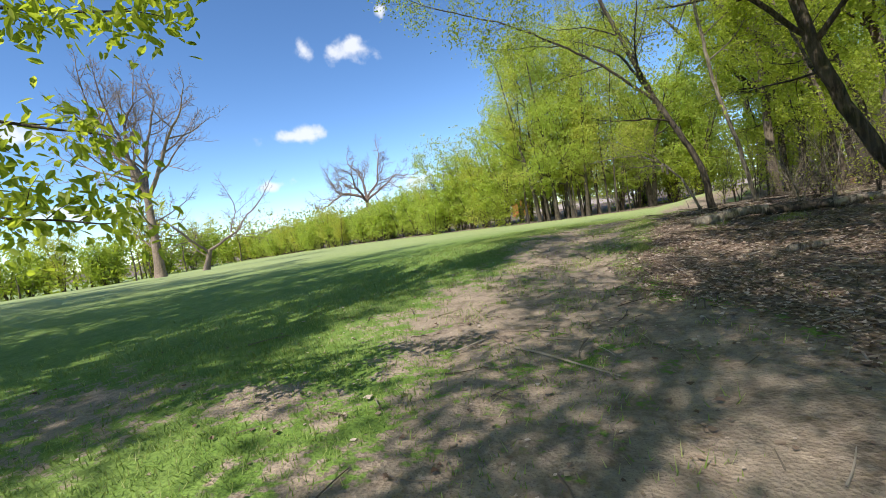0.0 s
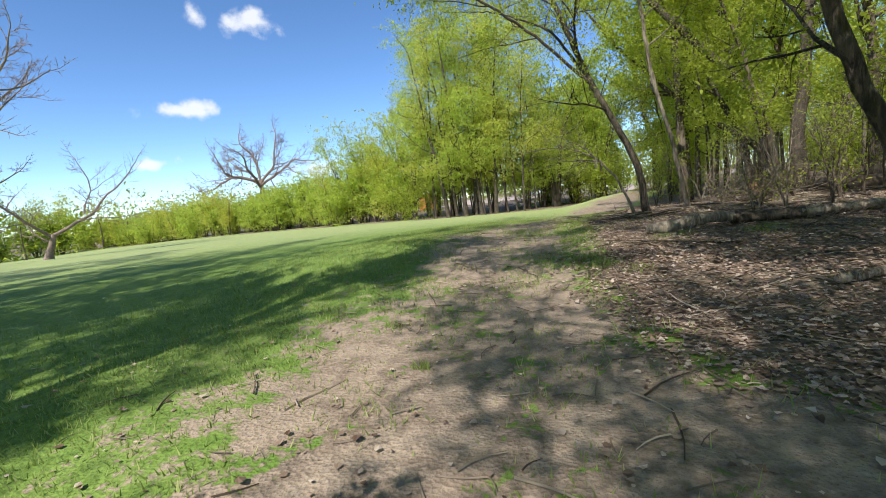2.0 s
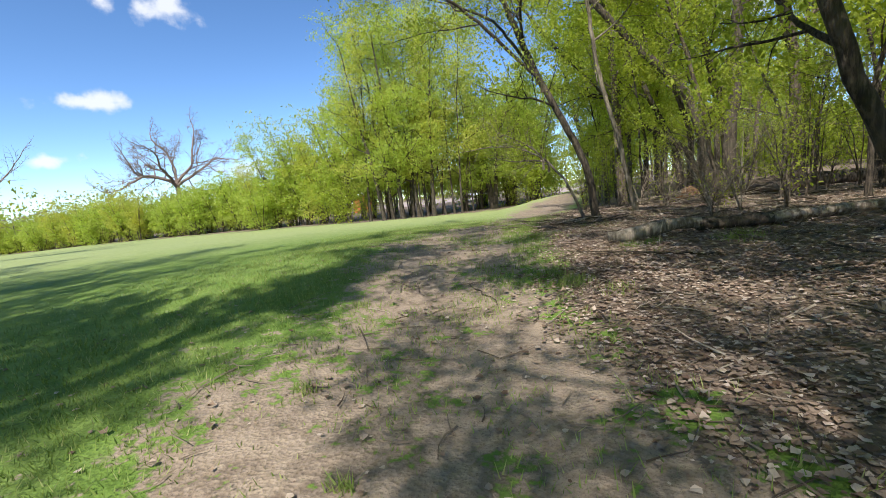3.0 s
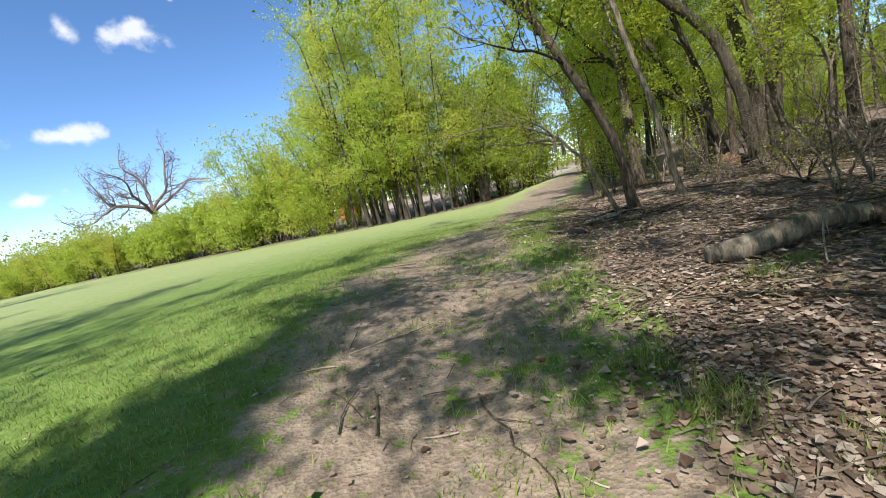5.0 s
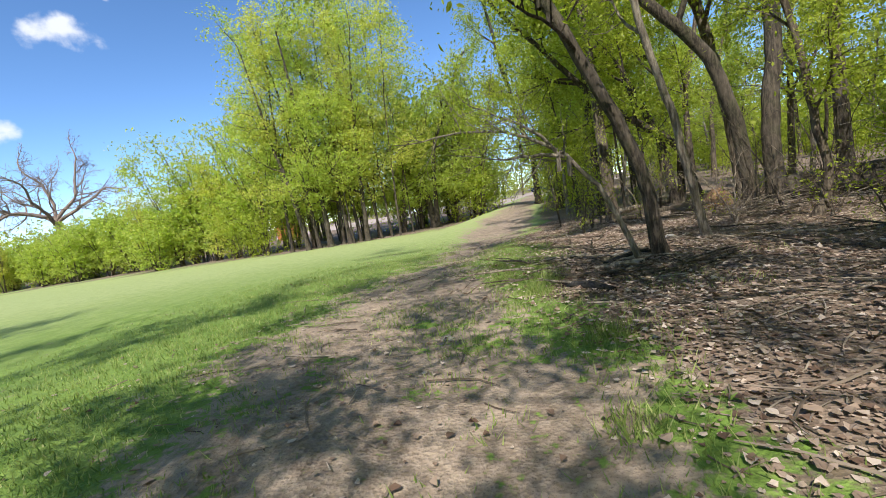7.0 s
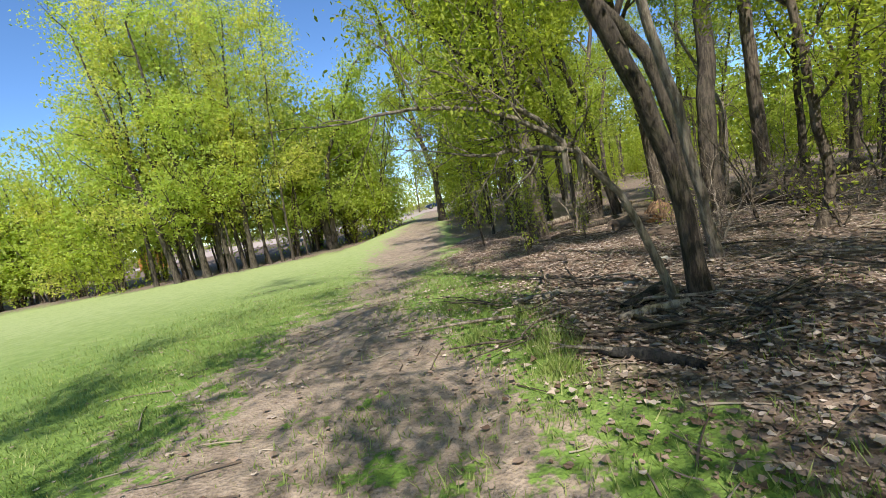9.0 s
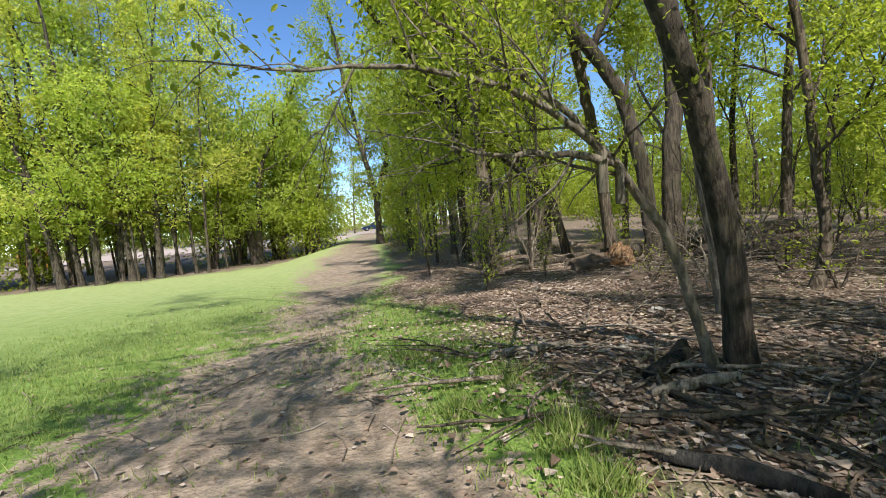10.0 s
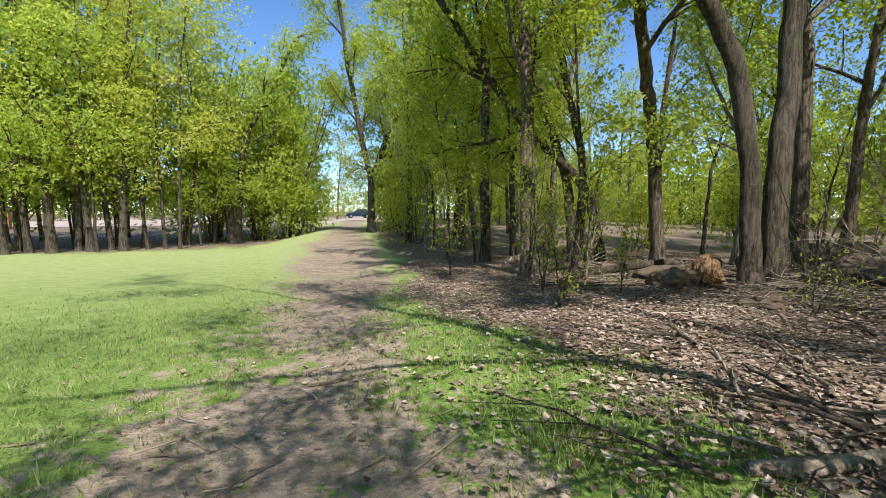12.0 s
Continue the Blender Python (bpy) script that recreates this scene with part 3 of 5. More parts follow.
# the tree whose boughs reach in from behind the start of the walk
near_tree("box_elder_tree", 21, [([on(-5.2, -2.6), (-5.10, -2.50, 2.00), (-4.90, -2.40, 4.00)], 0.2, 0.13, 8.5, (-0.05, 0.1), 0.4, 5.5),
                                 ([(-4.95, -2.40, 3.60), (-3.60, -0.90, 3.40), (-1.73, 0.30, 2.27), (-1.25, 0.75, 2.08)], 0.05, 0.008, 0, (0, 0), 0.45, 0.75, 1),
                                 ([(-3.60, -0.90, 3.40), (-1.82, 0.20, 2.87), (-1.33, 0.85, 2.90), (-0.69, 0.95, 2.68)], 0.03, 0.006, 0, (0, 0), 0.5, 0.6, 1),
                                 ([(-4.00, -1.30, 3.40), (-3.00, -0.10, 2.20), (-1.54, 0.55, 1.53), (-1.00, 0.75, 1.48)], 0.025, 0.005, 0, (0, 0), 0.6, 0.35, 1)],
          M_BARK_DARK, M_LEAF, 38000, 0.085, "broad leafy tree beside the lawn, its boughs hanging low", spread=0.09)

# unseen trees added beside and behind the start, so that their crowns shade the path
near_tree("box_elder_tree", 23, [([on(5.7, 2.4), (5.50, 2.50, 2.00), (5.00, 2.70, 4.00)], 0.17, 0.1, 5, (0, 0), 0.35, 4.0),
                                 ([(5.10, 2.70, 3.80), (3.20, 3.40, 6.20), (0.80, 4.20, 7.80), (-1.90, 4.80, 8.09)], 0.055, 0.018, 0, (0, 0), 0.2, 4.2),
                                 ([(5.00, 2.70, 4.20), (4.00, 4.40, 6.60), (2.60, 6.00, 8.00)], 0.05, 0.018, 0, (0, 0), 0.2, 4.0),
                                 ([(5.10, 2.70, 4.00), (3.60, 2.10, 6.40), (1.60, 1.80, 8.00), (-0.80, 1.60, 8.80)], 0.05, 0.018, 0, (0, 0), 0.3, 4.0)],
          M_BARK_DARK, M_LEAF, 27000, 0.105, "unseen broad dark-barked tree added to shade the worn earth", spread=0.17, clump=3)
near_tree("box_elder_tree", 24, [([on(4.4, -3.4), (4.30, -3.30, 2.20), (4.00, -3.20, 4.50)], 0.19, 0.12, 6, (-0.1, 0.1), 0.35, 5.0),
                                 ([(4.00, -3.20, 4.20), (2.00, -3.20, 6.80), (0.00, -3.40, 8.40)], 0.07, 0.02, 0, (0, 0), 0.2, 4.2),
                                 ([(4.00, -3.20, 4.40), (2.60, -2.00, 6.60), (0.50, -1.20, 8.00), (-1.80, -0.80, 8.60)], 0.07, 0.02, 0, (0, 0), 0.2, 4.2)],
          M_BARK_DARK, M_LEAF, 17000, 0.10, "unseen broad dark-barked tree added for shade behind the start of the path", spread=0.17, clump=3)

# ---- woodland behind the near trees ----
def make_woods(seed, h, r, n, size, bark, leaf, label, lean=0.12):
    w = Wood(seed)
    top = (w.rng.normal(0, lean) * h, w.rng.normal(0, lean) * h, h)
    bend = (w.rng.normal(0, 0.25), w.rng.normal(0, 0.25), h * 0.35)
    w.trunk([(0, 0, 0), bend, (top[0] * 0.6, top[1] * 0.6, h * 0.7), top], r, r * 0.25, SPEC_WOODS, 3, 0.28, h * 0.42)
    return plant("woodland_tree", w, bark, leaf, n, size, label, "tree", "trees of the wood", (0, 0, -60), 0.30, tri=True, clump=9)


def make_sapling(seed, h, n, size, label):
    w = Wood(seed)
    for _ in range(3):
        a = w.rng.uniform(0, 6.3)
        w.trunk([(0, 0, 0), (0.12 * math.cos(a), 0.12 * math.sin(a), h * 0.4), (0.35 * math.cos(a), 0.35 * math.sin(a), h)], 0.022, 0.006, SPEC_BUSH, 2, 0.25, h * 0.5, sides=5)
    return plant("sapling", w, M_BARK, M_LEAF, n, size, label, "sapling", "saplings under the trees", (0, 0, -60), 0.08)


def make_hedge(seed, h, stems, n, size, leaf, label, wide=1.0, r=0.09, spec=SPEC_HEDGE, last=3):
    w = Wood(seed)
    for s in range(stems):
        a, q = w.rng.uniform(0, 6.3), w.rng.uniform(0.5, 1.0)
        cx, cy = math.cos(a), math.sin(a)
        w.trunk([(cx * 0.35 * q, cy * 0.35 * q, 0), (cx * 0.7 * wide * q, cy * 0.7 * wide * q, h * 0.4), (cx * 0.22 * h * wide * q, cy * 0.22 * h * wide * q, h * w.rng.uniform(0.75, 1.0))],
                r, r * 0.25, spec, last, 0.15, h * 0.36, sides=5)
    return plant("hedge_tree", w, M_BARK, leaf, n, size, label, "tree", "trees along the meadow", (0, 0, -60), 0.42, tri=True, clump=14)


def make_bare(seed, h, r, open_up=1.0, spec=None):
    bole, w = Wood(seed), Wood(seed + 500)
    bole.trunk([(0, 0, 0), (0.2, 0, h * 0.25), (-0.2, 0.2, h * 0.48)], r, r * 0.62, None)
    for a, tilt in ((0.3, 0.3), (2.2, 0.45), (4.0, 0.7), (5.3, 0.25), (3.1, 0.9), (0.1, 0.95)):
        w.grow((-0.2, 0.2, h * w.rng.uniform(0.40, 0.48)), (math.cos(a) * tilt * open_up, math.sin(a) * tilt * open_up, 1), h * 0.48, r * 0.5, 0, 4, spec or SPEC_BARE)
    for a in (1.2, 3.4, 5.6):
        w.grow((0.1, 0, h * w.rng.uniform(0.14, 0.3)), (math.cos(a), math.sin(a), 0.35), h * 0.2, r * 0.2, 1, 4, SPEC_BARE)
    return bole, w


def plant_bare(woods, label, at):
    root = tagged(new("bare_tree"), label, "tree", "leafless trees")
    root.location = at
    for name, wd in zip(("trunk", "crown"), woods):
        o = new(name, wd.wood_mesh(name, M_BARK_BARE))
        o.parent = root


def make_poplar(seed, h):
    w = Wood(seed)
    for dx, dy in ((0, 0), (0.8, 0.3), (-0.7, 0.5)):
        w.trunk([(dx * 0.4, dy * 0.4, 0), (dx * 1.2, dy, h * 0.5), (dx * 2, dy * 1.5, h * w.rng.uniform(0.85, 1))], 0.16, 0.03, SPEC_POPLAR, 3, 0.2, h * 0.45, sides=7)
    return plant("poplar_tree", w, M_BARK_PALE, M_LEAF_PALE, 8000, 0.24, "tall thin-leaved poplar behind the meadow trees", "tree", "", (0, 0, -60), 0.3, tri=True)


woods = [make_woods(31, 13, 0.15, 6800, 0.165, M_BARK_DARK, M_LEAF, "dark-trunked woodland tree with young leaves"),
         make_woods(32, 15, 0.19, 6800, 0.17, M_BARK, M_LEAF, "tall grey-trunked woodland tree with young leaves"),
         make_woods(33, 9, 0.08, 5200, 0.145, M_BARK_DARK, M_LEAF, "slim woodland tree with young leaves", 0.2),
         make_woods(34, 11, 0.11, 6000, 0.155, M_BARK_PALE, M_LEAF_HEDGE, "pale-trunked woodland tree with bright leaves", 0.16)]
saplings = [make_sapling(41, 1.5, 420, 0.075, "leafy sapling growing out of the litter"), make_sapling(42, 2.6, 700, 0.08, "tall leafy sapling among the trees"),
            make_sapling(43, 0.7, 150, 0.07, "low leafy shoot on the woodland floor")]
hedges = [make_hedge(51, 7, 8, 5500, 0.31, M_LEAF_HEDGE, "bushy bright green tree at the meadow edge", 1.9),
          make_hedge(52, 12, 8, 8500, 0.26, M_LEAF_HEDGE, "many-stemmed green tree at the meadow edge", 1.3),
          make_hedge(53, 11, 7, 8000, 0.26, M_LEAF_YELLOW, "yellow-green budding tree at the meadow edge", 1.3),
          make_hedge(54, 5, 7, 4500, 0.28, M_LEAF_HEDGE, "low bright green bush at the meadow edge", 2.2),
          make_hedge(56, 9, 4, 1500, 0.5, M_LEAF_HEDGE, "green tree deep in the wood", 1.6, 0.12, SPEC_FAR, 2),
          make_hedge(57, 3.4, 5, 1500, 0.19, M_LEAF, "leafy shrub under the woodland trees", 1.5, 0.03, SPEC_SHRUB, 2)]
poplar = make_poplar(55, 24)

rng = np.random.default_rng(5)
for k in range(92):
    for _ in range(40):
        x, y = rng.uniform(4, 44), rng.uniform(2, 92)
        side = x - float(np.interp(y, PATH_Y, PATH_X))
        if side > (3.5 + 0.05 * y if y < 28 else 2.6 + 0.03 * y) and math.hypot(x - 7.3, y - 20.3) > 2.5 and math.hypot(x - 8.6, y - 25.5) > 2.0 and not (x < 8.5 and y < 14) and not (x < 7 and y < 24) and rng.uniform() < 1.2 - side / 45:
            break
    stand(woods[int(rng.integers(0, 4))], x, y, rng.uniform(0, 6.3), rng.uniform(0.75, 1.15))
# trees right of the start and behind the camera, mostly unseen, added to shade lawn and path
for x, y, s, k in ((8.5, 3.5, 1.0, 0), (11, 8, 1.1, 1), (9.0, 12.5, 0.95, 2), (7.5, -3, 1.1, 1), (12, -2, 1.2, 0), (4.0, -9.5, 1.0, 3), (0.6, -8.2, 0.9, 1), (-9.5, -4, 1.4, 1), (-14, -2.0, 1.4, 0),
                  (-19, -2, 1.4, 1), (-24, -2.0, 1.45, 3), (-30, -1, 1.4, 1), (-36, -0.5, 1.4, 0), (-43, 0, 1.4, 1), (-50, 0, 1.3, 3), (-6, -10, 1.3, 0), (-12, -11, 1.3, 1), (-22, -10, 1.3, 0), (-33, -9, 1.3, 1), (0, -16, 1.3, 1), (10, -12, 1.3, 1), (6.6, 0.8, 0.9, 3), (8.6, 4.8, 0.95, 3)):
    stand(woods[k], x, y, x * 1.7, s)
for x, y, s, k in ((3.2, 21.55, 0.9, 0), (4.3, 20.85, 0.5, 0), (2.6, 20.3, 0.8, 0), (3.9, 23.0, 1.0, 1), (3.2, 25.5, 1.0, 1), (5.2, 28, 1.2, 1), (5.3, 16.0, 0.9, 2), (6.2, 17.2, 1.0, 2), (4.6, 18.2, 0.7, 2),
                  (4.5, 14.2, 0.8, 2), (5.3, 12.8, 1.0, 0), (5.8, 9.5, 0.9, 2), (6.6, 14.6, 1.0, 1), (7.9, 16.5, 1.0, 1), (6.2, 24, 1.1, 1), (4.8, 33, 1.3, 1), (9, 18, 1.0, 0), (7.8, 12.2, 1.0, 1), (4.4, 7.0, 0.8, 2)):
    stand(saplings[k], x, y, x * 3.1, s, 0.02)

# the first five stand unseen behind the start, added for dense shade on the lawn
for x, y, s, k in ((-10, -7, 1.3, 1), (-17, -6, 1.3, 1), (-26, -5.5, 1.35, 1), (-35, -5, 1.3, 1), (-44, -4.5, 1.4, 1), (-1.2, 53, 1.15, 1), (1.6, 50.5, 0.95, 1), (9.6, 49.5, 1.05, 1), (1.8, 61, 1.2, 2), (-4.4, 57, 1.2, 2)):
    stand(hedges[k], x, y, x, s)
for x, y, s, k in ((6.9, 13.2, 0.7, 2), (8.6, 15.4, 0.75, 2), (9.6, 11.0, 0.8, 2), (5.6, 23.6, 0.75, 2), (11.0, 19.2, 0.8, 2), (6.4, 27.6, 0.8, 2), (10.4, 23.0, 0.7, 3), (5.2, 32.5, 0.9, 3), (5.9, 37, 1.0, 0), (7.2, 41.5, 1.0, 3), (8.4, 44.5, 1.05, 1), (6.4, 34.6, 0.85, 2), (9.0, 38, 1.0, 0), (4.9, 29.6, 0.8, 2)):
    stand(woods[k], x, y, y, s)
# leafless brush standing between the trees
for k, (x, y, h) in enumerate(((5.6, 17.5, 1.8), (6.4, 15.2, 2.2), (7.0, 18.2, 2.0), (4.6, 13.0, 1.5), (5.8, 13.7, 2.0), (3.9, 12.5, 1.2), (6.5, 11.8, 2.2), (8.0, 14.2, 2.4), (6.1, 19.0, 1.6), (4.4, 17.0, 1.0), (9.2, 17.0, 2.4), (5.0, 22.5, 1.6), (7.4, 9.6, 2.2))):
    w = Wood(400 + k)
    for _ in range(3):
        a = w.rng.uniform(0, 6.3)
        w.trunk([(0, 0, 0), (0.2 * math.cos(a), 0.2 * math.sin(a), h * 0.45), (0.75 * math.cos(a), 0.75 * math.sin(a), h)], 0.02, 0.005, SPEC_BUSH, 2, 0.2, h * 0.6, sides=5)
    plant("dead_shrub", w, M_DEADWOOD if k % 2 else M_BARK, None, 0, 0, "leafless tangle of thin pale stems", "shrub", "leafless brush", on(x, y))
# leafy shrubs where the path climbs out of the wood
for x, y, s, k in ((0.8, 49.5, 1.2, 5), (-0.6, 52, 1.0, 5), (1.8, 54, 1.3, 5), (-1.8, 55, 1.2, 5), (2.6, 58.5, 1.4, 5), (8.2, 48, 1.2, 5), (9.5, 52, 1.4, 5), (7.0, 41, 1.1, 5), (6.2, 36.5, 1.0, 5), (8.5, 44, 1.3, 5),
                  (11.5, 58, 1.3, 5), (4.5, 64, 1.5, 5), (14, 66, 1.5, 5), (-4.5, 53, 1.1, 5), (-7, 55, 1.2, 5), (-17.5, 46, 1.0, 5), (-20, 47.5, 1.1, 5), (-16, 48, 0.9, 5)):
    stand(hedges[k], x, y, x * 2.3, s)

# ---- trees round the meadow ----
for k in range(96):
    x = 2 - 122 * (k + rng.uniform(0, 1)) / 96
    y = float(np.interp(x, MEADOW_X, MEADOW_Y))
    if x > -20:
        kind, s, back = (1, 2)[k % 2], rng.uniform(0.85, 1.1), rng.uniform(3.5, 9)
    elif x > -30:
        kind, s, back = (1, 2, 0)[k % 3], rng.uniform(0.75, 1.0), rng.uniform(1.5, 5)
    else:
        kind, s, back = (0, 3, 0, 2)[k % 4], rng.uniform(0.7, 1.0) * (0.75 if k % 4 == 3 else 1.0), rng.uniform(1.5, 8)
    if x > -20 and k % 2:
        continue
    if -30 < x < -24 and back < 3:
        back += 2
    stand(hedges[kind], x, y + back, rng.uniform(0, 6.3), s)
# far woods that close the place all round: one mass of foliage with trunks
frng = np.random.default_rng(91)
N = 140000
fa = frng.uniform(0, 2 * np.pi, N)
fr = frng.uniform(112, 140, N)
right = frng.uniform(0, 1, N) < 0.3
fx, fy = 5 + fr * np.sin(fa), 20 + fr * np.cos(fa) * np.where(np.cos(fa) > 0, 1.0, 0.55)
fx = np.where(right, frng.uniform(42, 62, N), fx)
fy = np.where(right, frng.uniform(-12, 115, N), fy)
top = 10 + 1.8 * np.sin(fx * 0.21 + 2 * np.sin(fy * 0.11)) + 1.6 * np.sin(fy * 0.27 + fx * 0.05) + 1.2 * np.sin(fx * 0.63 + fy * 0.5)
fz = height(fx, fy) + np.abs(top) * frng.uniform(0.0, 1.0, N) ** 0.95
fp = np.stack([fx, fy, fz], 1)
fd = frng.normal(0, 1, (N, 3))
fd /= np.linalg.norm(fd, axis=1, keepdims=True)
fs = np.cross(fd, frng.normal(0, 1, (N, 3)))
fs /= np.linalg.norm(fs, axis=1, keepdims=True)
fl = frng.uniform(0.4, 1.1, N)[:, None]
fv = np.stack([fp, fp + fd * fl * 0.5 + fs * fl * 0.5, fp + fd * fl], 1)
far_woods = new("far_woods", mesh_from("far_woods", fv.reshape(-1, 3), np.arange(N * 3).reshape(-1, 3)))
far_woods.data.materials.append(M_LEAF)
tagged(far_woods, "distant green woods closing the horizon", "woods", kind="stuff")
w = Wood(92)
for k in range(420):
    i = int(frng.integers(0, N))
    h = float(frng.uniform(4, 8))
    z0 = ground_z(fx[i], fy[i])
    w.tube([(fx[i], fy[i], z0 - 0.2), (fx[i] + frng.normal(0, 0.3), fy[i], z0 + h * 0.5), (fx[i] + frng.normal(0, 0.6), fy[i], z0 + h)], [0.2, 0.15, 0.06], 4)
tagged(new("far_trunks", w.wood_mesh("far_trunks", M_BARK)), "brown trunks of the distant woods", "woods", kind="stuff")
# shrubs that fill the wood at eye level
for k in range(42):
    for _ in range(40):
        x, y = rng.uniform(6, 40), rng.uniform(16, 92)
        side = x - float(np.interp(y, PATH_Y, PATH_X))
        if side > 7 + 0.07 * y and math.hypot(x - 7.3, y - 20.3) > 4 and not (x < 13 and y < 26):
            break
    stand(hedges[5], x, y, rng.uniform(0, 6.3), rng.uniform(0.6, 1.35))
for k in range(18):
    t = (k + rng.uniform(0, 1)) / 18
    stand(hedges[(0, 2, 0, 3)[k % 4]], -108 - 22 * t + rng.uniform(-4, 4), 68 - 56 * t, rng.uniform(0, 6.3), rng.uniform(1.0, 1.5))
# trees and low bushes beyond the gravel yard
for k, (x, y, s) in enumerate(((9, 99, 0.9), (13, 101, 1.0), (17.5, 98.5, 0.85), (21, 102, 1.05), (5, 102, 0.95), (25, 99, 0.9))):
    stand(woods[k % 4], x, y, x * 1.3, s)
    stand(hedges[5], x + 1.5, y - 1.0, y, 1.3)
for k in range(20):
    stand(hedges[5], -62 + 3.6 * k + rng.uniform(-1.2, 1.2), 101 + rng.uniform(-1, 4), rng.uniform(0, 6.3), rng.uniform(1.1, 1.9))
for x, y, s in ((-19, 54, 0.74), (-15.5, 56, 0.88), (-22, 55, 0.58), (-11, 58, 1.0)):
    stand(poplar, x, y, x, s)

# dark clustered trunks at the corner of the meadow
CLUMP = [(-12.9, 43.6, -0.16, 0.26), (-12.2, 44.3, -0.1, 0.24), (-11.1, 43.8, -0.04, 0.32), (-10.3, 44.8, 0.04, 0.2), (-9.6, 44.2, -0.08, 0.26), (-8.9, 45.0, -0.1, 0.22), (-8.1, 44.0, 0.03, 0.28),
         (-7.2, 45.2, -0.12, 0.15), (-6.3, 45.0, -0.05, 0.14), (-5.5, 44.6, 0.02, 0.13), (-4.7, 47.0, -0.02, 0.1), (-14.6, 44.5, 0.02, 0.2), (-13.4, 45.4, -0.1, 0.14), (-10.7, 45.6, 0.06, 0.13), (-9.2, 43.7, -0.05, 0.11), (-7.6, 45.9, 0.08, 0.12)]
for n, (x, y, lean, r) in enumerate(CLUMP):
    near_tree("meadow_edge_tree", 60 + n, [([on(x, y), (x + lean * 2.5, y, 2.6), (x + lean * 6, y + 0.2, 5.5)], r * 0.72, r * 0.16, 11.0, (lean, 0.0), 0.2, 5.5)],
              M_BARK_DARK, M_LEAF_YELLOW if n % 2 else M_LEAF_HEDGE, 5600, 0.205, "dark-trunked tree in a cluster at the meadow edge", spec=SPEC_CLUSTER, group="clustered trees at the meadow edge", spread=0.45, tri=True, clump=14)

# leafless old trees
w = make_bare(71, 22, 0.55, 0.7)
plant_bare(w, "tall leafless old tree standing in the meadow", on(-53.9, 26.2))
bole, w = Wood(72), Wood(572)
bole.trunk([(0, 0, 0), (0.3, 0.4, 1.6), (0.5, 0.8, 3.0)], 0.42, 0.3, None)
for p, d, length, r in (((0.5, 0.8, 2.9), (0.62, 1.05, 0.95), 11.0, 0.22), ((0.4, 0.6, 2.6), (-0.25, -0.4, 1.0), 8.5, 0.2), ((0.3, 0.5, 2.0), (-0.5, -0.8, 0.7), 6.0, 0.12), ((2.2, 3.6, 5.2), (0.2, 0.3, 1.0), 6.5, 0.12)):
    w.grow(p, d, length, r, 0, 3, SPEC_GNARLED)
plant_bare((bole, w), "smaller leafless tree leaning in the meadow", on(-63, 36.9))
w = make_bare(74, 20, 0.6, 1.6, SPEC_GNARLED)
plant_bare(w, "leafless tree with crooked limbs behind the hedge", on(-61.5, 73.8))
for proto in (*woods, *saplings, *hedges, poplar):
    for o in (*proto.children, proto):
        bpy.data.objects.remove(o)

# ---------- turf, fallen leaves and twigs ----------
def part(name, me, mat, parent, label=""):
    ob = new(name, me)
    if mat is not None:
        me.materials.clear()
        me.materials.append(mat)
    ob.parent = parent
    if label:
        ob["label"] = label
    return ob


def scatter(rng, n, box, keep, bias=1.6):
    """Places in a box, kept with a chance, denser towards the path walked."""
    x, y = rng.uniform(box[0], box[1], n), rng.uniform(box[2], box[3], n)
    d = np.abs(x - soft_interp(y, PATH_Y, PATH_X))
    ok = rng.uniform(0, 1, n) < keep(x, y) / (1 + (d / 5.0) ** bias)
    return x[ok], y[ok]


def blades(rng, x, y, tall, wide):
    n = len(x)
    z = height(x, y)
    a, lean = rng.uniform(0, 2 * np.pi, n), rng.normal(0, 0.45, (n, 2))
    h = tall * rng.uniform(0.5, 1.3, n)
    w = wide * rng.uniform(0.7, 1.3, n)
    v = np.empty((n, 3, 3))
    v[:, 0] = np.stack([x - np.cos(a) * w, y - np.sin(a) * w, z - 0.005], 1)
    v[:, 1] = np.stack([x + np.cos(a) * w, y + np.sin(a) * w, z - 0.005], 1)
    v[:, 2] = np.stack([x + lean[:, 0] * h, y + lean[:, 1] * h, z + h], 1)
    return v


def tufts(rng, spots):
    out = []
    for cx, cy, r, n, tall in spots:
        q, a = r * np.sqrt(rng.uniform(0, 1, n)) * rng.uniform(0.4, 1.2, n), rng.uniform(0, 6.3, n)
        out.append(blades(rng, cx + q * np.cos(a), cy + q * np.sin(a), tall * (1.2 - 0.6 * q / r), 0.006))
    return out


grng = np.random.default_rng(8)


def lawn_keep(x, y):
    d, l, _ = zones(x, y)
    patch = 0.55 + 0.6 * wave(x, y, 2.9, 0.6)
    bare = np.clip(d * 1.15 + 0.35 * wave(x, y, 5.0, 0.3), 0, 1)
    return np.clip((1 - bare) * (1 - l) * (0.7 + 0.5 * patch), 0.015, 1) * (l < 0.8) * (1 - smooth(-x, 3.0, 8.5)) * (1 - smooth(y, 17, 29))


def tuft_keep(x, y):
    d, l, _ = zones(x, y)
    return np.clip(wave(x, y, 2.1, 3.0) * wave(x, y, 0.8, 1.2) * 2.2 - 0.45, 0, 0.5) * np.maximum(l, d)


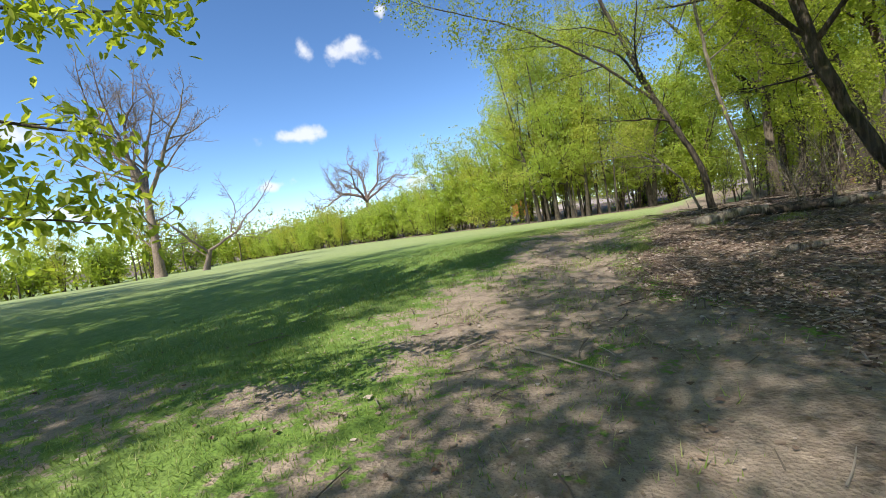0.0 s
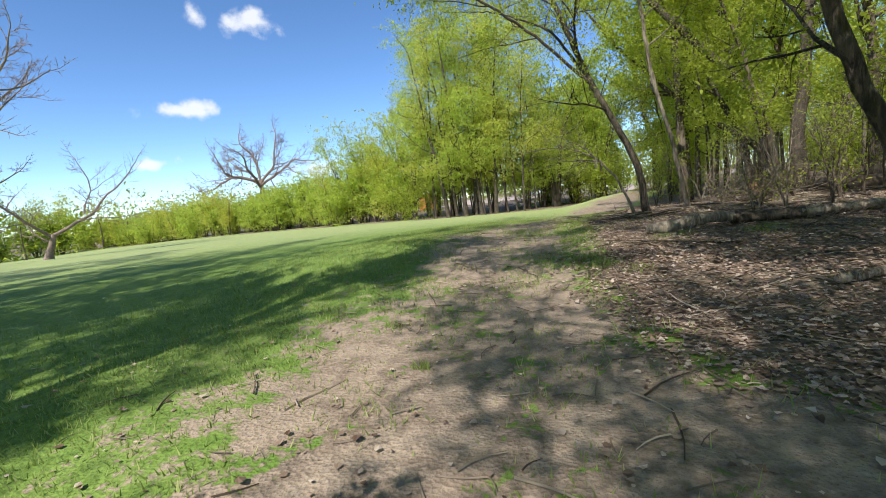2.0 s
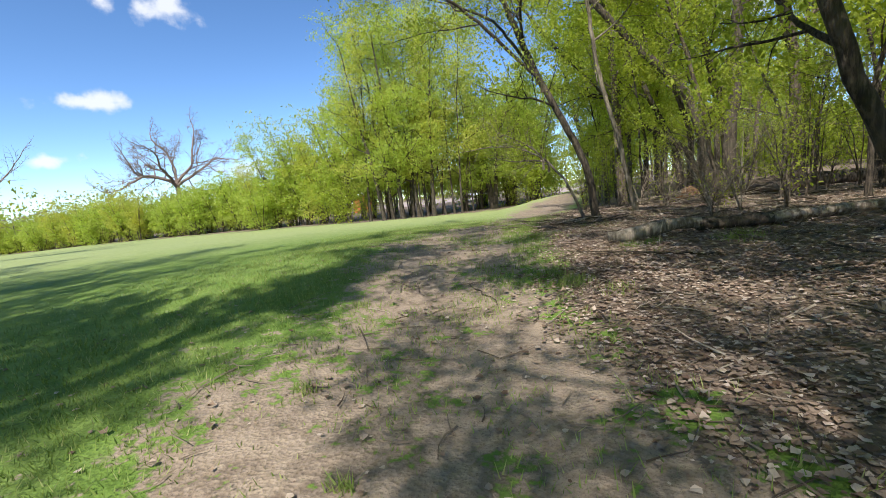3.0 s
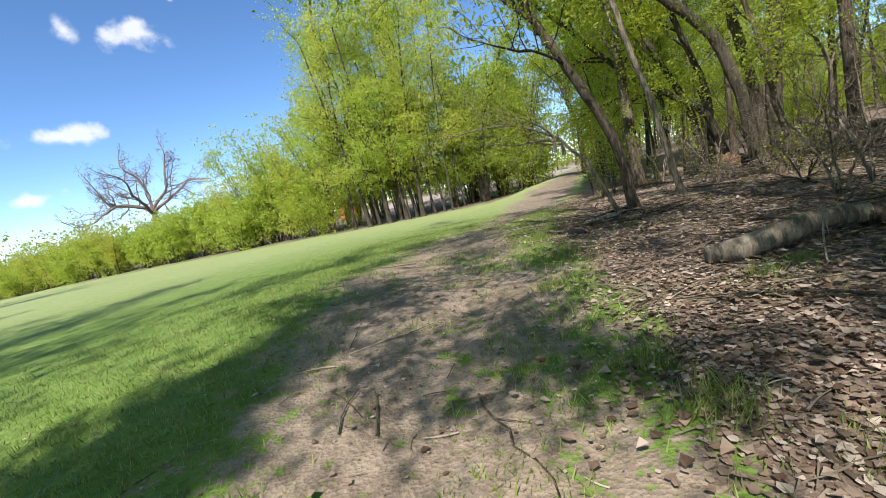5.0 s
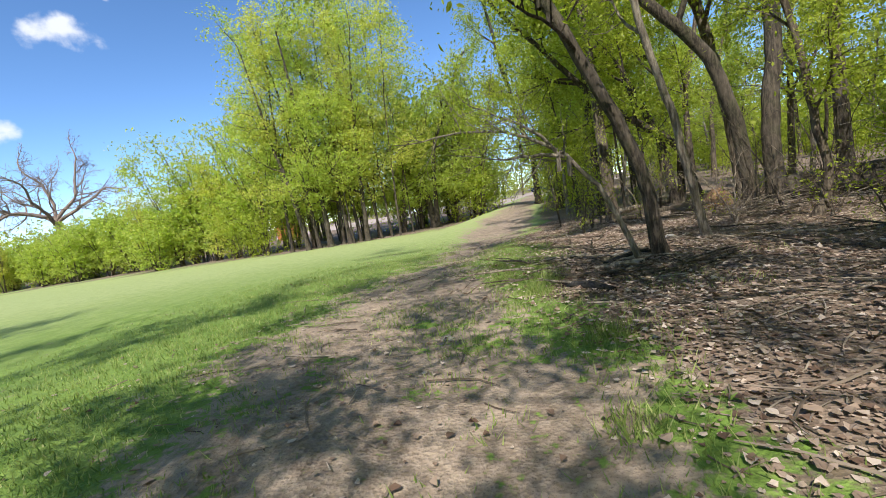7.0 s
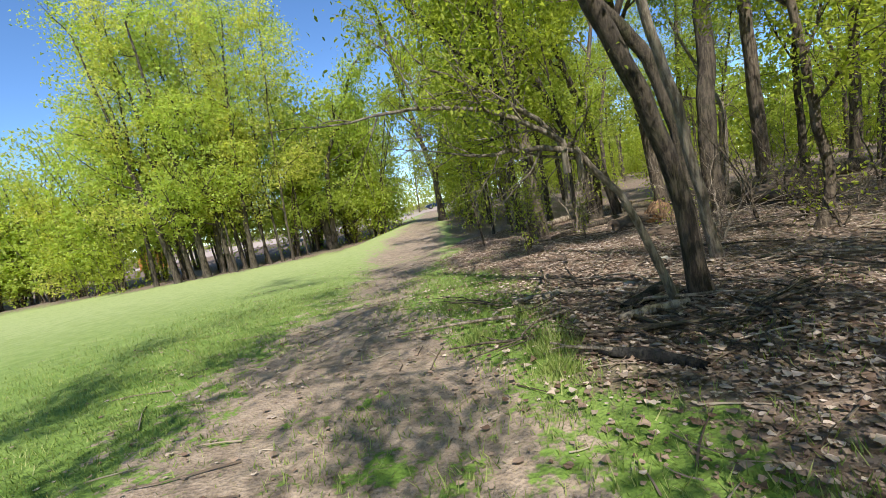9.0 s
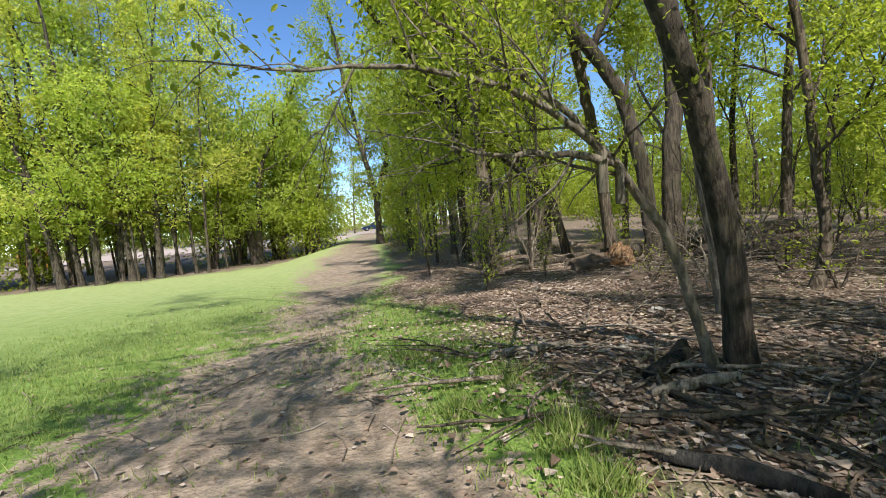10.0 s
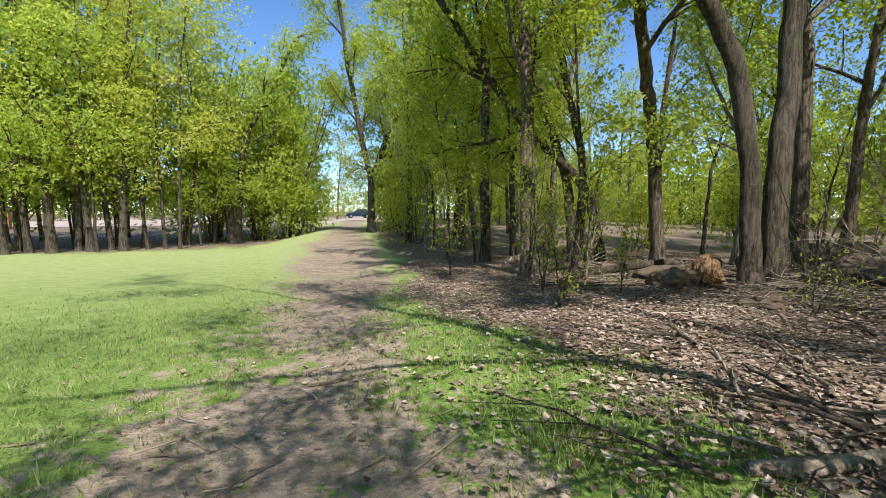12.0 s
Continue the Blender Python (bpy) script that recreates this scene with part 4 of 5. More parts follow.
sets = []
x, y = scatter(grng, 330000, (-8.5, 2.2, -0.5, 29), lawn_keep)
sets.append(blades(grng, x, y, np.where(x > soft_interp(y, PATH_Y, PATH_X) + 0.5, 0.075, 0.05), 0.0055))
x, y = scatter(grng, 240000, (-4, 9, 1, 26), tuft_keep)
sets.append(blades(grng, x, y, 0.07, 0.005))
SPOTS = [(0.95, 8.75, 0.28, 260, 0.13), (0.75, 9.3, 0.2, 160, 0.12), (1.95, 10.3, 0.18, 120, 0.12), (2.3, 10.45, 0.2, 140, 0.1), (0.55, 14.9, 0.3, 420, 0.16), (0.35, 14.4, 0.22, 260, 0.15),
         (0.05, 15.6, 0.3, 300, 0.12), (0.7, 16.0, 0.3, 300, 0.12), (0.3, 17.2, 0.4, 400, 0.11), (3.4, 10.2, 0.4, 300, 0.1), (-1.2, 6.2, 0.12, 60, 0.08), (-0.5, 5.2, 0.1, 50, 0.08), (-1.6, 8.3, 0.14, 60, 0.09),
         (3.7, 4.9, 0.16, 60, 0.18), (1.4, 8.3, 0.3, 120, 0.09), (0.6, 12.5, 0.3, 240, 0.11), (0.3, 11.2, 0.3, 220, 0.1)]
sets += tufts(grng, SPOTS)
gv = np.concatenate(sets)
grass = new("grass", mesh_from("grass", gv.reshape(-1, 3), np.arange(len(gv) * 3).reshape(-1, 3)))
grass.data.materials.append(M_GRASS)
tagged(grass, "short spring grass blades on the lawn and path edge", "grass", kind="stuff")


def flat_leaves(rng, x, y, size, lift=0.012):
    n = len(x)
    z = height(x, y) + rng.uniform(0.002, lift, n)
    a = rng.uniform(0, 2 * np.pi, n)
    L = size * np.clip(rng.lognormal(-0.05, 0.38, n), 0.35, 1.8)
    t = rng.normal(0, 0.34, (n, 2))
    curl = rng.uniform(0.0, 0.5, n) ** 1.5 * L * 1.4
    c, s = np.cos(a), np.sin(a)
    def at(u, w, h):
        return np.stack([x + c * u * L - s * w * L, y + s * u * L + c * w * L, z + np.abs(u * t[:, 0] + w * t[:, 1]) * L + h], 1)
    j = rng.uniform(0.65, 1.35, (4, n))
    v = np.stack([at(-0.5, 0, curl * 0.5), at(-0.2, -0.36 * j[0], curl * j[0]), at(0.2, -0.30 * j[1], curl * 0.7), at(0.5, 0, curl * 0.6), at(0.18, 0.32 * j[2], curl * j[2]), at(-0.22, 0.35 * j[3], curl * 0.5)], 1)
    return v


def litter_keep(x, y):
    d, l, _ = zones(x, y)
    return np.clip(l * (0.75 + 0.4 * wave(x, y, 1.4, 2.2)), 0.0, 1) + 0.014 * d + 0.008


def deep_keep(x, y):
    """Where leaves have drifted together under the near trees."""
    k = 0
    for cx, cy, r in ((1.7, 14.6, 1.3), (2.6, 15.4, 1.4), (1.4, 17.5, 1.4), (3.3, 18.6, 1.8), (2.6, 9.2, 1.6), (4.0, 12.3, 1.6), (5.4, 19.5, 1.5)):
        k = k + np.exp(-((x - cx) ** 2 + (y - cy) ** 2) / r ** 2)
    return np.clip(k, 0, 1) * 0.7


lv = []
x, y = scatter(grng, 800000, (-5, 13, -0.5, 30), litter_keep, 1.3)
lv.append(flat_leaves(grng, x, y, 0.039, 0.014))
x, y = scatter(grng, 70000, (-1, 8, 6, 22), deep_keep, 1.0)
lv.append(flat_leaves(grng, x, y, 0.05, 0.035))
lv = np.concatenate(lv)
leaves = new("fallen_leaves", mesh_from("fallen_leaves", lv.reshape(-1, 3), (np.arange(len(lv))[:, None, None] * 6 + np.array([(0, 1, 2, 3), (0, 3, 4, 5)])).reshape(-1, 4)))
leaves.data.materials.append(M_LITTER)
tagged(leaves, "dry brown fallen leaves strewn over the woodland floor", "leaf litter", kind="stuff")


def twig_keep(x, y):
    d, l, _ = zones(x, y)
    return np.clip(l, 0, 1) + 0.10 * d + 0.02


def sticks(rng, x, y, length, radius, lift=0.02):
    out_v, out_f = [], []
    n = len(x)
    L, a = length * rng.lognormal(0, 0.55, n), rng.uniform(0, 6.3, n)
    base = 0
    t = np.arange(3) * 2.0944
    for i in range(n):
        k = 4
        u = np.linspace(-0.5, 0.5, k) * L[i]
        bend = rng.normal(0, 0.06) * L[i] * (np.linspace(-1, 1, k) ** 2)
        px, py = x[i] + np.cos(a[i]) * u - np.sin(a[i]) * bend, y[i] + np.sin(a[i]) * u + np.cos(a[i]) * bend
        r = radius * (0.6 + L[i]) * np.linspace(1, 0.45, k)
        pz = height(px, py) + r + rng.uniform(0, lift) + rng.uniform(-0.4, 1) * lift * np.linspace(0, 1, k)
        side = np.array([-np.sin(a[i]), np.cos(a[i]), 0])
        ring = np.stack([px, py, pz], 1)[:, None] + r[:, None, None] * (np.cos(t)[None, :, None] * side + np.sin(t)[None, :, None] * np.array([0, 0, 1.0]))
        out_v.append(ring.reshape(-1, 3))
        for s in range(k - 1):
            for j in range(3):
                jn = (j + 1) % 3
                out_f.append((base + s * 3 + j, base + s * 3 + jn, base + s * 3 + 3 + jn, base + s * 3 + 3 + j))
        base += 3 * k
    return np.concatenate(out_v), out_f


x, y = scatter(grng, 20000, (-4, 13, -0.5, 27), twig_keep, 1.3)
tv, tf = sticks(grng, x, y, 0.22, 0.008)
twigs = new("twigs", mesh_from("twigs", tv, tf))
twigs.data.materials.append(M_TWIG)
tagged(twigs, "thin dead twigs lying over leaves and bare earth", "twigs", kind="stuff")


# ---------- dead wood ----------
def log_mesh(name, pts, radii, mat, seed, sides=12, ends=True):
    w = Wood(seed)
    pts = np.array(pts, float)
    s = np.r_[0, np.cumsum(np.linalg.norm(np.diff(pts, axis=0), axis=1))]
    m = max(6, int(s[-1] / 0.1))
    u = np.linspace(0, s[-1], m)
    line = np.stack([np.interp(u, s, pts[:, i]) for i in range(3)], 1)
    for _ in range(2):
        line[1:-1] = (line[:-2] + 2 * line[1:-1] + line[2:]) / 4
    rad = np.interp(u, s, radii) * (1 + w.rng.normal(0, 0.05, m))
    if ends:
        line = np.vstack([line[0], line[0], line, line[-1], line[-1]])
        rad = np.r_[0.001, rad[0] * 0.8, rad, rad[-1] * 0.8, 0.001]
        line[1] += (line[0] - line[3]) * 0.15
        line[0] += (line[0] - line[3]) * 0.05
    d = np.diff(line, axis=0)
    keep = np.r_[True, np.linalg.norm(d, axis=1) > 1e-5]
    w.tube(line[keep], rad[keep], sides)
    return w.wood_mesh(name, mat)


def fallen(name, pts, radii, mat, seed, label, category="log", group="", sides=10):
    base = Vector(pts[0])
    me = log_mesh(name, [Vector(p) - base for p in pts], radii, mat, seed, sides)
    ob = tagged(new(name, me), label, category, group)
    ob.location = base
    return ob


def gz(x, y, up):
    return (x, y, ground_z(x, y) + up)


big = tagged(new("fallen_log"), "long fallen log, grey bark partly stripped, lying on leaves", "log")
part("butt", log_mesh("butt", [gz(1.74, 10.84, 0.09), gz(2.0, 10.82, 0.09), gz(2.4, 10.9, 0.15), gz(2.75, 10.95, 0.19), gz(3.15, 11.0, 0.16)], [0.085, 0.105, 0.11, 0.09, 0.095], M_BARK_PALE, 101), None, big, "weathered grey end with bark flaking off")
part("middle", log_mesh("middle", [gz(3.12, 10.99, 0.13), gz(3.7, 11.08, 0.11), gz(4.2, 11.05, 0.11)], [0.10, 0.095, 0.09], M_BARK_DARK, 102), None, big)
part("top_end", log_mesh("top_end", [gz(4.15, 11.06, 0.11), gz(4.9, 11.0, 0.12), gz(5.6, 10.95, 0.15), gz(6.6, 10.8, 0.16)], [0.092, 0.09, 0.08, 0.07], M_DEADWOOD, 103), None, big, "bare orange-brown wood")
fallen("fallen_log", [gz(5.0, 6.3, 0.12), gz(6.0, 6.2, 0.14), gz(7.4, 6.5, 0.15)], [0.12, 0.13, 0.11], M_ROTTEN, 104, "short stripped log beside the leaning tree")
fallen("fallen_log", [gz(3.0, 7.1, 0.05), gz(3.5, 7.35, 0.06)], [0.05, 0.045], M_DEADWOOD, 105, "short pale piece of broken wood in the litter")
fallen("fallen_log", [gz(4.2, 22.4, 0.06), gz(5.4, 22.9, 0.10), gz(7.0, 23.3, 0.14), gz(8.6, 23.4, 0.14)], [0.06, 0.08, 0.10, 0.10], M_BARK_DARK, 106, "mossy fallen trunk lying between the trees")
fallen("fallen_log", [gz(8.2, 21.2, 0.25), gz(10.5, 21.6, 0.3), gz(13.5, 21.4, 0.3)], [0.26, 0.25, 0.2], M_BARK_DARK, 107, "dark fallen trunk behind the old twin tree")
fallen("fallen_log", [gz(6.0, 27.2, 0.12), gz(8.5, 28.4, 0.15), gz(11, 28.6, 0.15)], [0.10, 0.12, 0.1], M_DEADWOOD, 108, "thin fallen trunk on the woodland floor")
fallen("fallen_log", [gz(10.5, 16.5, 0.15), gz(12.5, 18.5, 0.2), gz(14.5, 19.5, 0.2)], [0.13, 0.15, 0.13], M_BARK, 109, "grey fallen trunk deep in the wood")

snag = tagged(new("broken_trunk"), "rotten broken trunk with splintered orange heartwood", "log")
part("shell", log_mesh("shell", [gz(5.85, 20.45, 0.05), gz(6.2, 20.75, 0.12), gz(6.7, 21.1, 0.2), gz(7.4, 21.4, 0.25)], [0.03, 0.09, 0.14, 0.17], M_BARK_DARK, 110), None, snag)
for k in range(16):
    a = k * 2.4
    p = (5.7 + 0.035 * k, 20.15 + 0.04 * k)
    part("splinter", log_mesh("splinter", [gz(p[0] + 0.1 * math.cos(a), p[1], 0.06 + 0.012 * k), gz(p[0] - 0.28 + 0.12 * math.cos(a), p[1] - 0.25 + 0.2 * math.sin(a), 0.05 + 0.1 * abs(math.sin(2 * a)))], [0.05, 0.012], M_ROTTEN, 120 + k, 5), None, snag, "orange crumbling heartwood")


def loose_branch(seed, x, y, turn, length, r, mat, label, lift=0.03, forks=2, group="loose branches on the ground", tilt=0.0):
    """One branch with side shoots lying on the ground."""
    w = Wood(seed)
    k = 9
    u = np.linspace(0, length, k)
    bend = np.cumsum(w.rng.normal(0, 0.05, k)) * length * 0.5
    px, py = x + np.cos(turn) * u - np.sin(turn) * bend, y + np.sin(turn) * u + np.cos(turn) * bend
    pz = height(px, py) + lift * np.linspace(0.3, 1, k) + r + tilt * u
    pts = np.stack([px, py, pz], 1)
    base = pts[0].copy()
    rad = np.linspace(r, r * 0.35, k)
    w.tube(pts - base, rad, 6 if r > 0.012 else 4)
    for f in range(forks):
        i = int(w.rng.integers(2, k - 1))
        a = turn + w.rng.choice([-1, 1]) * w.rng.uniform(0.5, 1.1)
        L = length * w.rng.uniform(0.2, 0.45)
        v = np.linspace(0, L, 5)
        q = np.stack([pts[i, 0] + np.cos(a) * v, pts[i, 1] + np.sin(a) * v, pts[i, 2] + 0 * v], 1)
        q[:, 2] = np.maximum(height(q[:, 0], q[:, 1]) + r * 0.6, q[:, 2] + w.rng.uniform(-0.02, 0.10) * v)
        w.tube(q - base, np.linspace(rad[i] * 0.7, rad[i] * 0.25, 5), 4)
    ob = tagged(new("branch", w.wood_mesh("branch", mat)), label, "branch", group)
    ob.location = base
    return ob


pale, dull = "pale dry branch lying on the ground", "dull brown dead branch lying on leaves"
loose_branch(201, 1.42, 4.0, -1.0, 1.1, 0.010, M_DEADWOOD, "pale forked dry branch on the worn earth", 0.01, 3)
loose_branch(202, 1.25, 6.4, -1.45, 1.3, 0.009, M_DEADWOOD, pale, 0.01, 2)
loose_branch(203, -0.35, 9.2, -1.25, 1.2, 0.010, M_BARK, dull, 0.01, 2)
loose_branch(204, -2.45, 8.2, 1.2, 0.7, 0.007, M_DEADWOOD, pale, 0.02, 1)
loose_branch(205, 2.6, 7.6, -0.3, 1.5, 0.012, M_DEADWOOD, pale, 0.02, 3)
loose_branch(206, 3.3, 5.4, -0.6, 1.0, 0.010, M_DEADWOOD, pale, 0.15, 2)
loose_branch(207, 2.9, 8.3, 0.2, 1.6, 0.016, M_BARK, dull, 0.04, 3)
brng = np.random.default_rng(77)
PILES = [((0.5, 2.6, 13.9, 16.8), 46, (0.5, 1.5), 0.016), ((1.5, 4.2, 16.3, 18.4), 16, (0.6, 1.6), 0.015), ((3.2, 6.4, 12.3, 15.2), 26, (0.8, 2.2), 0.014), ((5.0, 8.6, 17.8, 21.2), 34, (0.7, 2.2), 0.016),
         ((2.4, 5.4, 8.4, 12.3), 18, (0.6, 1.8), 0.013), ((3.5, 7.6, 21.5, 25), 18, (0.8, 2.4), 0.016), ((4.0, 7, 4.5, 8.4), 12, (0.6, 1.6), 0.012), ((6, 10, 12, 17.5), 24, (1, 2.6), 0.018)]
n = 300
for (x0, x1, y0, y1), count, (l0, l1), r in PILES:
    for _ in range(count):
        n += 1
        mat = (M_BARK, M_DEADWOOD, M_BARK_DARK)[int(brng.integers(0, 3))]
        loose_branch(n, brng.uniform(x0, x1), brng.uniform(y0, y1), brng.uniform(0, 6.3), brng.uniform(l0, l1), r * brng.uniform(0.5, 1.5), mat,
                     pale if mat is M_DEADWOOD else dull, brng.uniform(0.01, 0.14), int(brng.integers(1, 4)))
# heap of thin pale brush between the trees
for k in range(34):
    n += 1
    loose_branch(n, brng.uniform(4.6, 6.6), brng.uniform(17.0, 19.0), brng.uniform(0, 6.3), brng.uniform(0.8, 2.0), 0.010, M_DEADWOOD, "thin pale branch in a brush heap", brng.uniform(0.05, 0.5), 3, "brush heap")

fallen("wood_block", [gz(1.28, 15.0, 0.05), gz(1.55, 14.93, 0.07), gz(1.88, 14.82, 0.06)], [0.025, 0.045, 0.03], M_DEADWOOD, 131, "pale weathered chunk of wood by the tree foot", "wood")
fallen("charred_log", [gz(0.72, 14.5, 0.04), gz(0.95, 14.15, 0.05), gz(1.12, 13.8, 0.03)], [0.03, 0.055, 0.03], M_CHAR, 132, "blackened flat piece of log in the litter", "log")
fallen("charred_log", [gz(1.5, 15.25, 0.04), gz(1.9, 15.3, 0.06), gz(2.25, 15.6, 0.05)], [0.06, 0.08, 0.05], M_CHAR, 133, "dark rotten root wood at the tree foot", "log")

fallen("fallen_log", [gz(0.82, 16.55, 0.03), gz(1.1, 16.4, 0.04), gz(1.6, 16.3, 0.04)], [0.035, 0.05, 0.04], M_DEADWOOD, 134, "short pale weathered log beside a heap of sticks")
w = Wood(135)
zb = ground_z(1.5, 17.1)
w.tube([(1.35, 17.25, zb + 0.42), (1.42, 17.2, zb + 0.40), (1.47, 17.12, zb + 0.26), (1.5, 17.02, zb + 0.08), (1.62, 16.85, zb + 0.02)], [0.006, 0.01, 0.014, 0.016, 0.014], 6)
tagged(new("branch", w.wood_mesh("branch", M_DEADWOOD)), "curved bleached branch arching out of the litter", "branch")

# a thin dead stake with a bent tip, and a thin bleached stick
stake = tagged(new("dead_sapling"), "thin dead upright sapling with a snapped tip", "sapling")
w = Wood(141)
zs = ground_z(5.27, 8.93)
w.tube([(5.27, 8.93, zs - 0.05), (5.26, 8.93, zs + 0.7), (5.25, 8.93, zs + 1.42)], [0.03, 0.024, 0.018], 7)
part("stem", w.wood_mesh("stem", M_BARK), None, stake)
w = Wood(142)
w.tube([(5.25, 8.93, zs + 1.40), (5.7, 8.85, zs + 1.30), (6.3, 8.75, zs + 0.95), (6.9, 8.6, zs + 0.7)], [0.016, 0.013, 0.010, 0.006], 5)
w.tube([(5.7, 8.85, zs + 1.30), (6.1, 9.1, zs + 1.2), (6.6, 9.3, zs + 1.25)], [0.009, 0.007, 0.004], 4)
part("snapped_tip", w.wood_mesh("snapped_tip", M_DEADWOOD), None, stake, "pale snapped branch hanging over")
w = Wood(143)
zs = ground_z(2.3, 10.25)
w.tube([(2.28, 10.1, zs - 0.02), (2.38, 10.3, zs + 0.22), (2.46, 10.42, zs + 0.40)], [0.008, 0.008, 0.007], 5)
w.tube([(2.46, 10.42, zs + 0.40), (2.54, 10.5, zs + 0.18)], [0.007, 0.004], 4)
tagged(new("stick", w.wood_mesh("stick", M_DEADWOOD)), "bleached bent stick standing in the litter", "stick")

# mounds of earth and roots
def mound(name, x, y, rx, ry, h, mat, label, seed):
    bm = bmesh.new()
    bmesh.ops.create_icosphere(bm, subdivisions=4, radius=1)
    for v in bm.verts:
        f = 1 + 0.34 * noise.noise(v.co * 2.3 + Vector((seed, 0, 0))) + 0.20 * noise.noise(v.co * 7 + Vector((0, seed, 0)))
        v.co = Vector((v.co.x * rx * f, v.co.y * ry * f, v.co.z * h * f))
    me = bpy.data.meshes.new(name)
    bm.to_mesh(me)
    bm.free()
    me.polygons.foreach_set("use_smooth", [True] * len(me.polygons))
    me.materials.append(mat)
    ob = tagged(new(name, me), label, "mound")
    ob.location = (x, y, ground_z(x, y))
    return ob


M_EARTH = plain_material("dark_earth", (0.11, 0.08, 0.058), 0.95, 0, 0.5, 14)
mound("root_mound", 5.2, 18.9, 0.55, 0.4, 0.16, M_EARTH, "dark heap of earth and leaves", 1.0)
mound("root_mound", 8.4, 19.3, 1.1, 0.7, 0.42, M_EARTH, "dark root mound beside the old tree", 2.0)
mound("root_mound", 6.5, 21.8, 0.9, 0.5, 0.24, M_EARTH, "dark upturned roots behind the broken trunk", 3.0)
mound("rotten_stump", 6.25, 20.75, 0.36, 0.30, 0.5, M_PUNK, "crumbling orange-brown rotten stump", 4.0)
mound("root_mound", 5.7, 20.9, 0.6, 0.4, 0.3, M_EARTH, "dark bark and earth heaped against the rotten stump", 6.0)
M_STONE = plain_material("grey_stone", (0.34, 0.32, 0.29), 0.85, 0, 0.3, 20)
for k, (x, y, r) in enumerate(((1.9, 15.9, 0.07), (2.15, 16.1, 0.06), (3.1, 16.7, 0.08), (-0.75, 13.2, 0.05), (1.2, 16.4, 0.05))):
    tagged(mound("stone", x, y, r * 1.2, r, r * 0.7, M_STONE, "pale stone half sunk in the ground", 5.0 + k), "", "stone", "stones on the ground")


# ---------- beyond the trees: gravel yard, cars, shed ----------
M_GRAVEL = plain_material("pink_gravel", (0.42, 0.34, 0.30), 0.95, 0, 0.3, 3)
yx, yy = np.meshgrid(np.linspace(-34, 30, 50), np.linspace(80, 112, 26))
yv = np.stack([yx.ravel(), yy.ravel(), height(yx, yy).ravel() + 0.05], 1)
yi = (np.arange(25)[:, None] * 50 + np.arange(49)).ravel()
yard = new("road", mesh_from("road", yv, np.stack([yi, yi + 1, yi + 51, yi + 50], 1), True))
yard.data.materials.append(M_GRAVEL)
tagged(yard, "pale pinkish gravel yard behind the trees", "yard", kind="structure")

M_GLASS = plain_material("dark_car_glass", (0.03, 0.035, 0.04), 0.08, 0, 0.1, 2)
M_TYRE = plain_material("tyre_rubber", (0.02, 0.02, 0.02), 0.9, 0, 0.2, 20)
M_RIM = plain_material("wheel_rim", (0.5, 0.5, 0.5), 0.3, 0.9, 0.1, 20)
M_LAMP = plain_material("lamp_lens", (0.7, 0.7, 0.68), 0.2, 0, 0.05, 20)
M_RED = plain_material("tail_lamp", (0.4, 0.02, 0.02), 0.25, 0, 0.05, 20)


def prism(name, profile, width, mat, taper=0.0, bevel=0.05):
    """A side profile pulled across the given width, its edges rounded."""
    bm = bmesh.new()
    lo, hi = min(z for _, z in profile), max(z for _, z in profile)
    rows = []
    for s in (-1, 1):
        rows.append([bm.verts.new((x, s * (width / 2 - taper * (z - lo) / (hi - lo)), z)) for x, z in profile])
    bm.faces.new(rows[0][::-1])
    bm.faces.new(rows[1])
    k = len(profile)
    for i in range(k):
        bm.faces.new((rows[0][i], rows[0][(i + 1) % k], rows[1][(i + 1) % k], rows[1][i]))
    bmesh.ops.recalc_face_normals(bm, faces=bm.faces)
    bmesh.ops.bevel(bm, geom=list(bm.edges), offset=bevel, segments=2, affect="EDGES", profile=0.6)
    me = bpy.data.meshes.new(name)
    bm.to_mesh(me)
    bm.free()
    me.materials.append(mat)
    return me


def disc(name, r, depth, mat, x, y, z):
    bm = bmesh.new()
    bmesh.ops.create_cone(bm, cap_ends=True, segments=20, radius1=r, radius2=r, depth=depth)
    bmesh.ops.bevel(bm, geom=[e for e in bm.edges if len({round(v.co.z, 3) for v in e.verts}) == 1], offset=depth * 0.2, segments=1, affect="EDGES")
    bmesh.ops.transform(bm, matrix=Matrix.Translation((x, y, z)) @ Matrix.Rotation(radians(90), 4, "X"), verts=bm.verts)
    me = bpy.data.meshes.new(name)
    bm.to_mesh(me)
    bm.free()
    me.materials.append(mat)
    return me


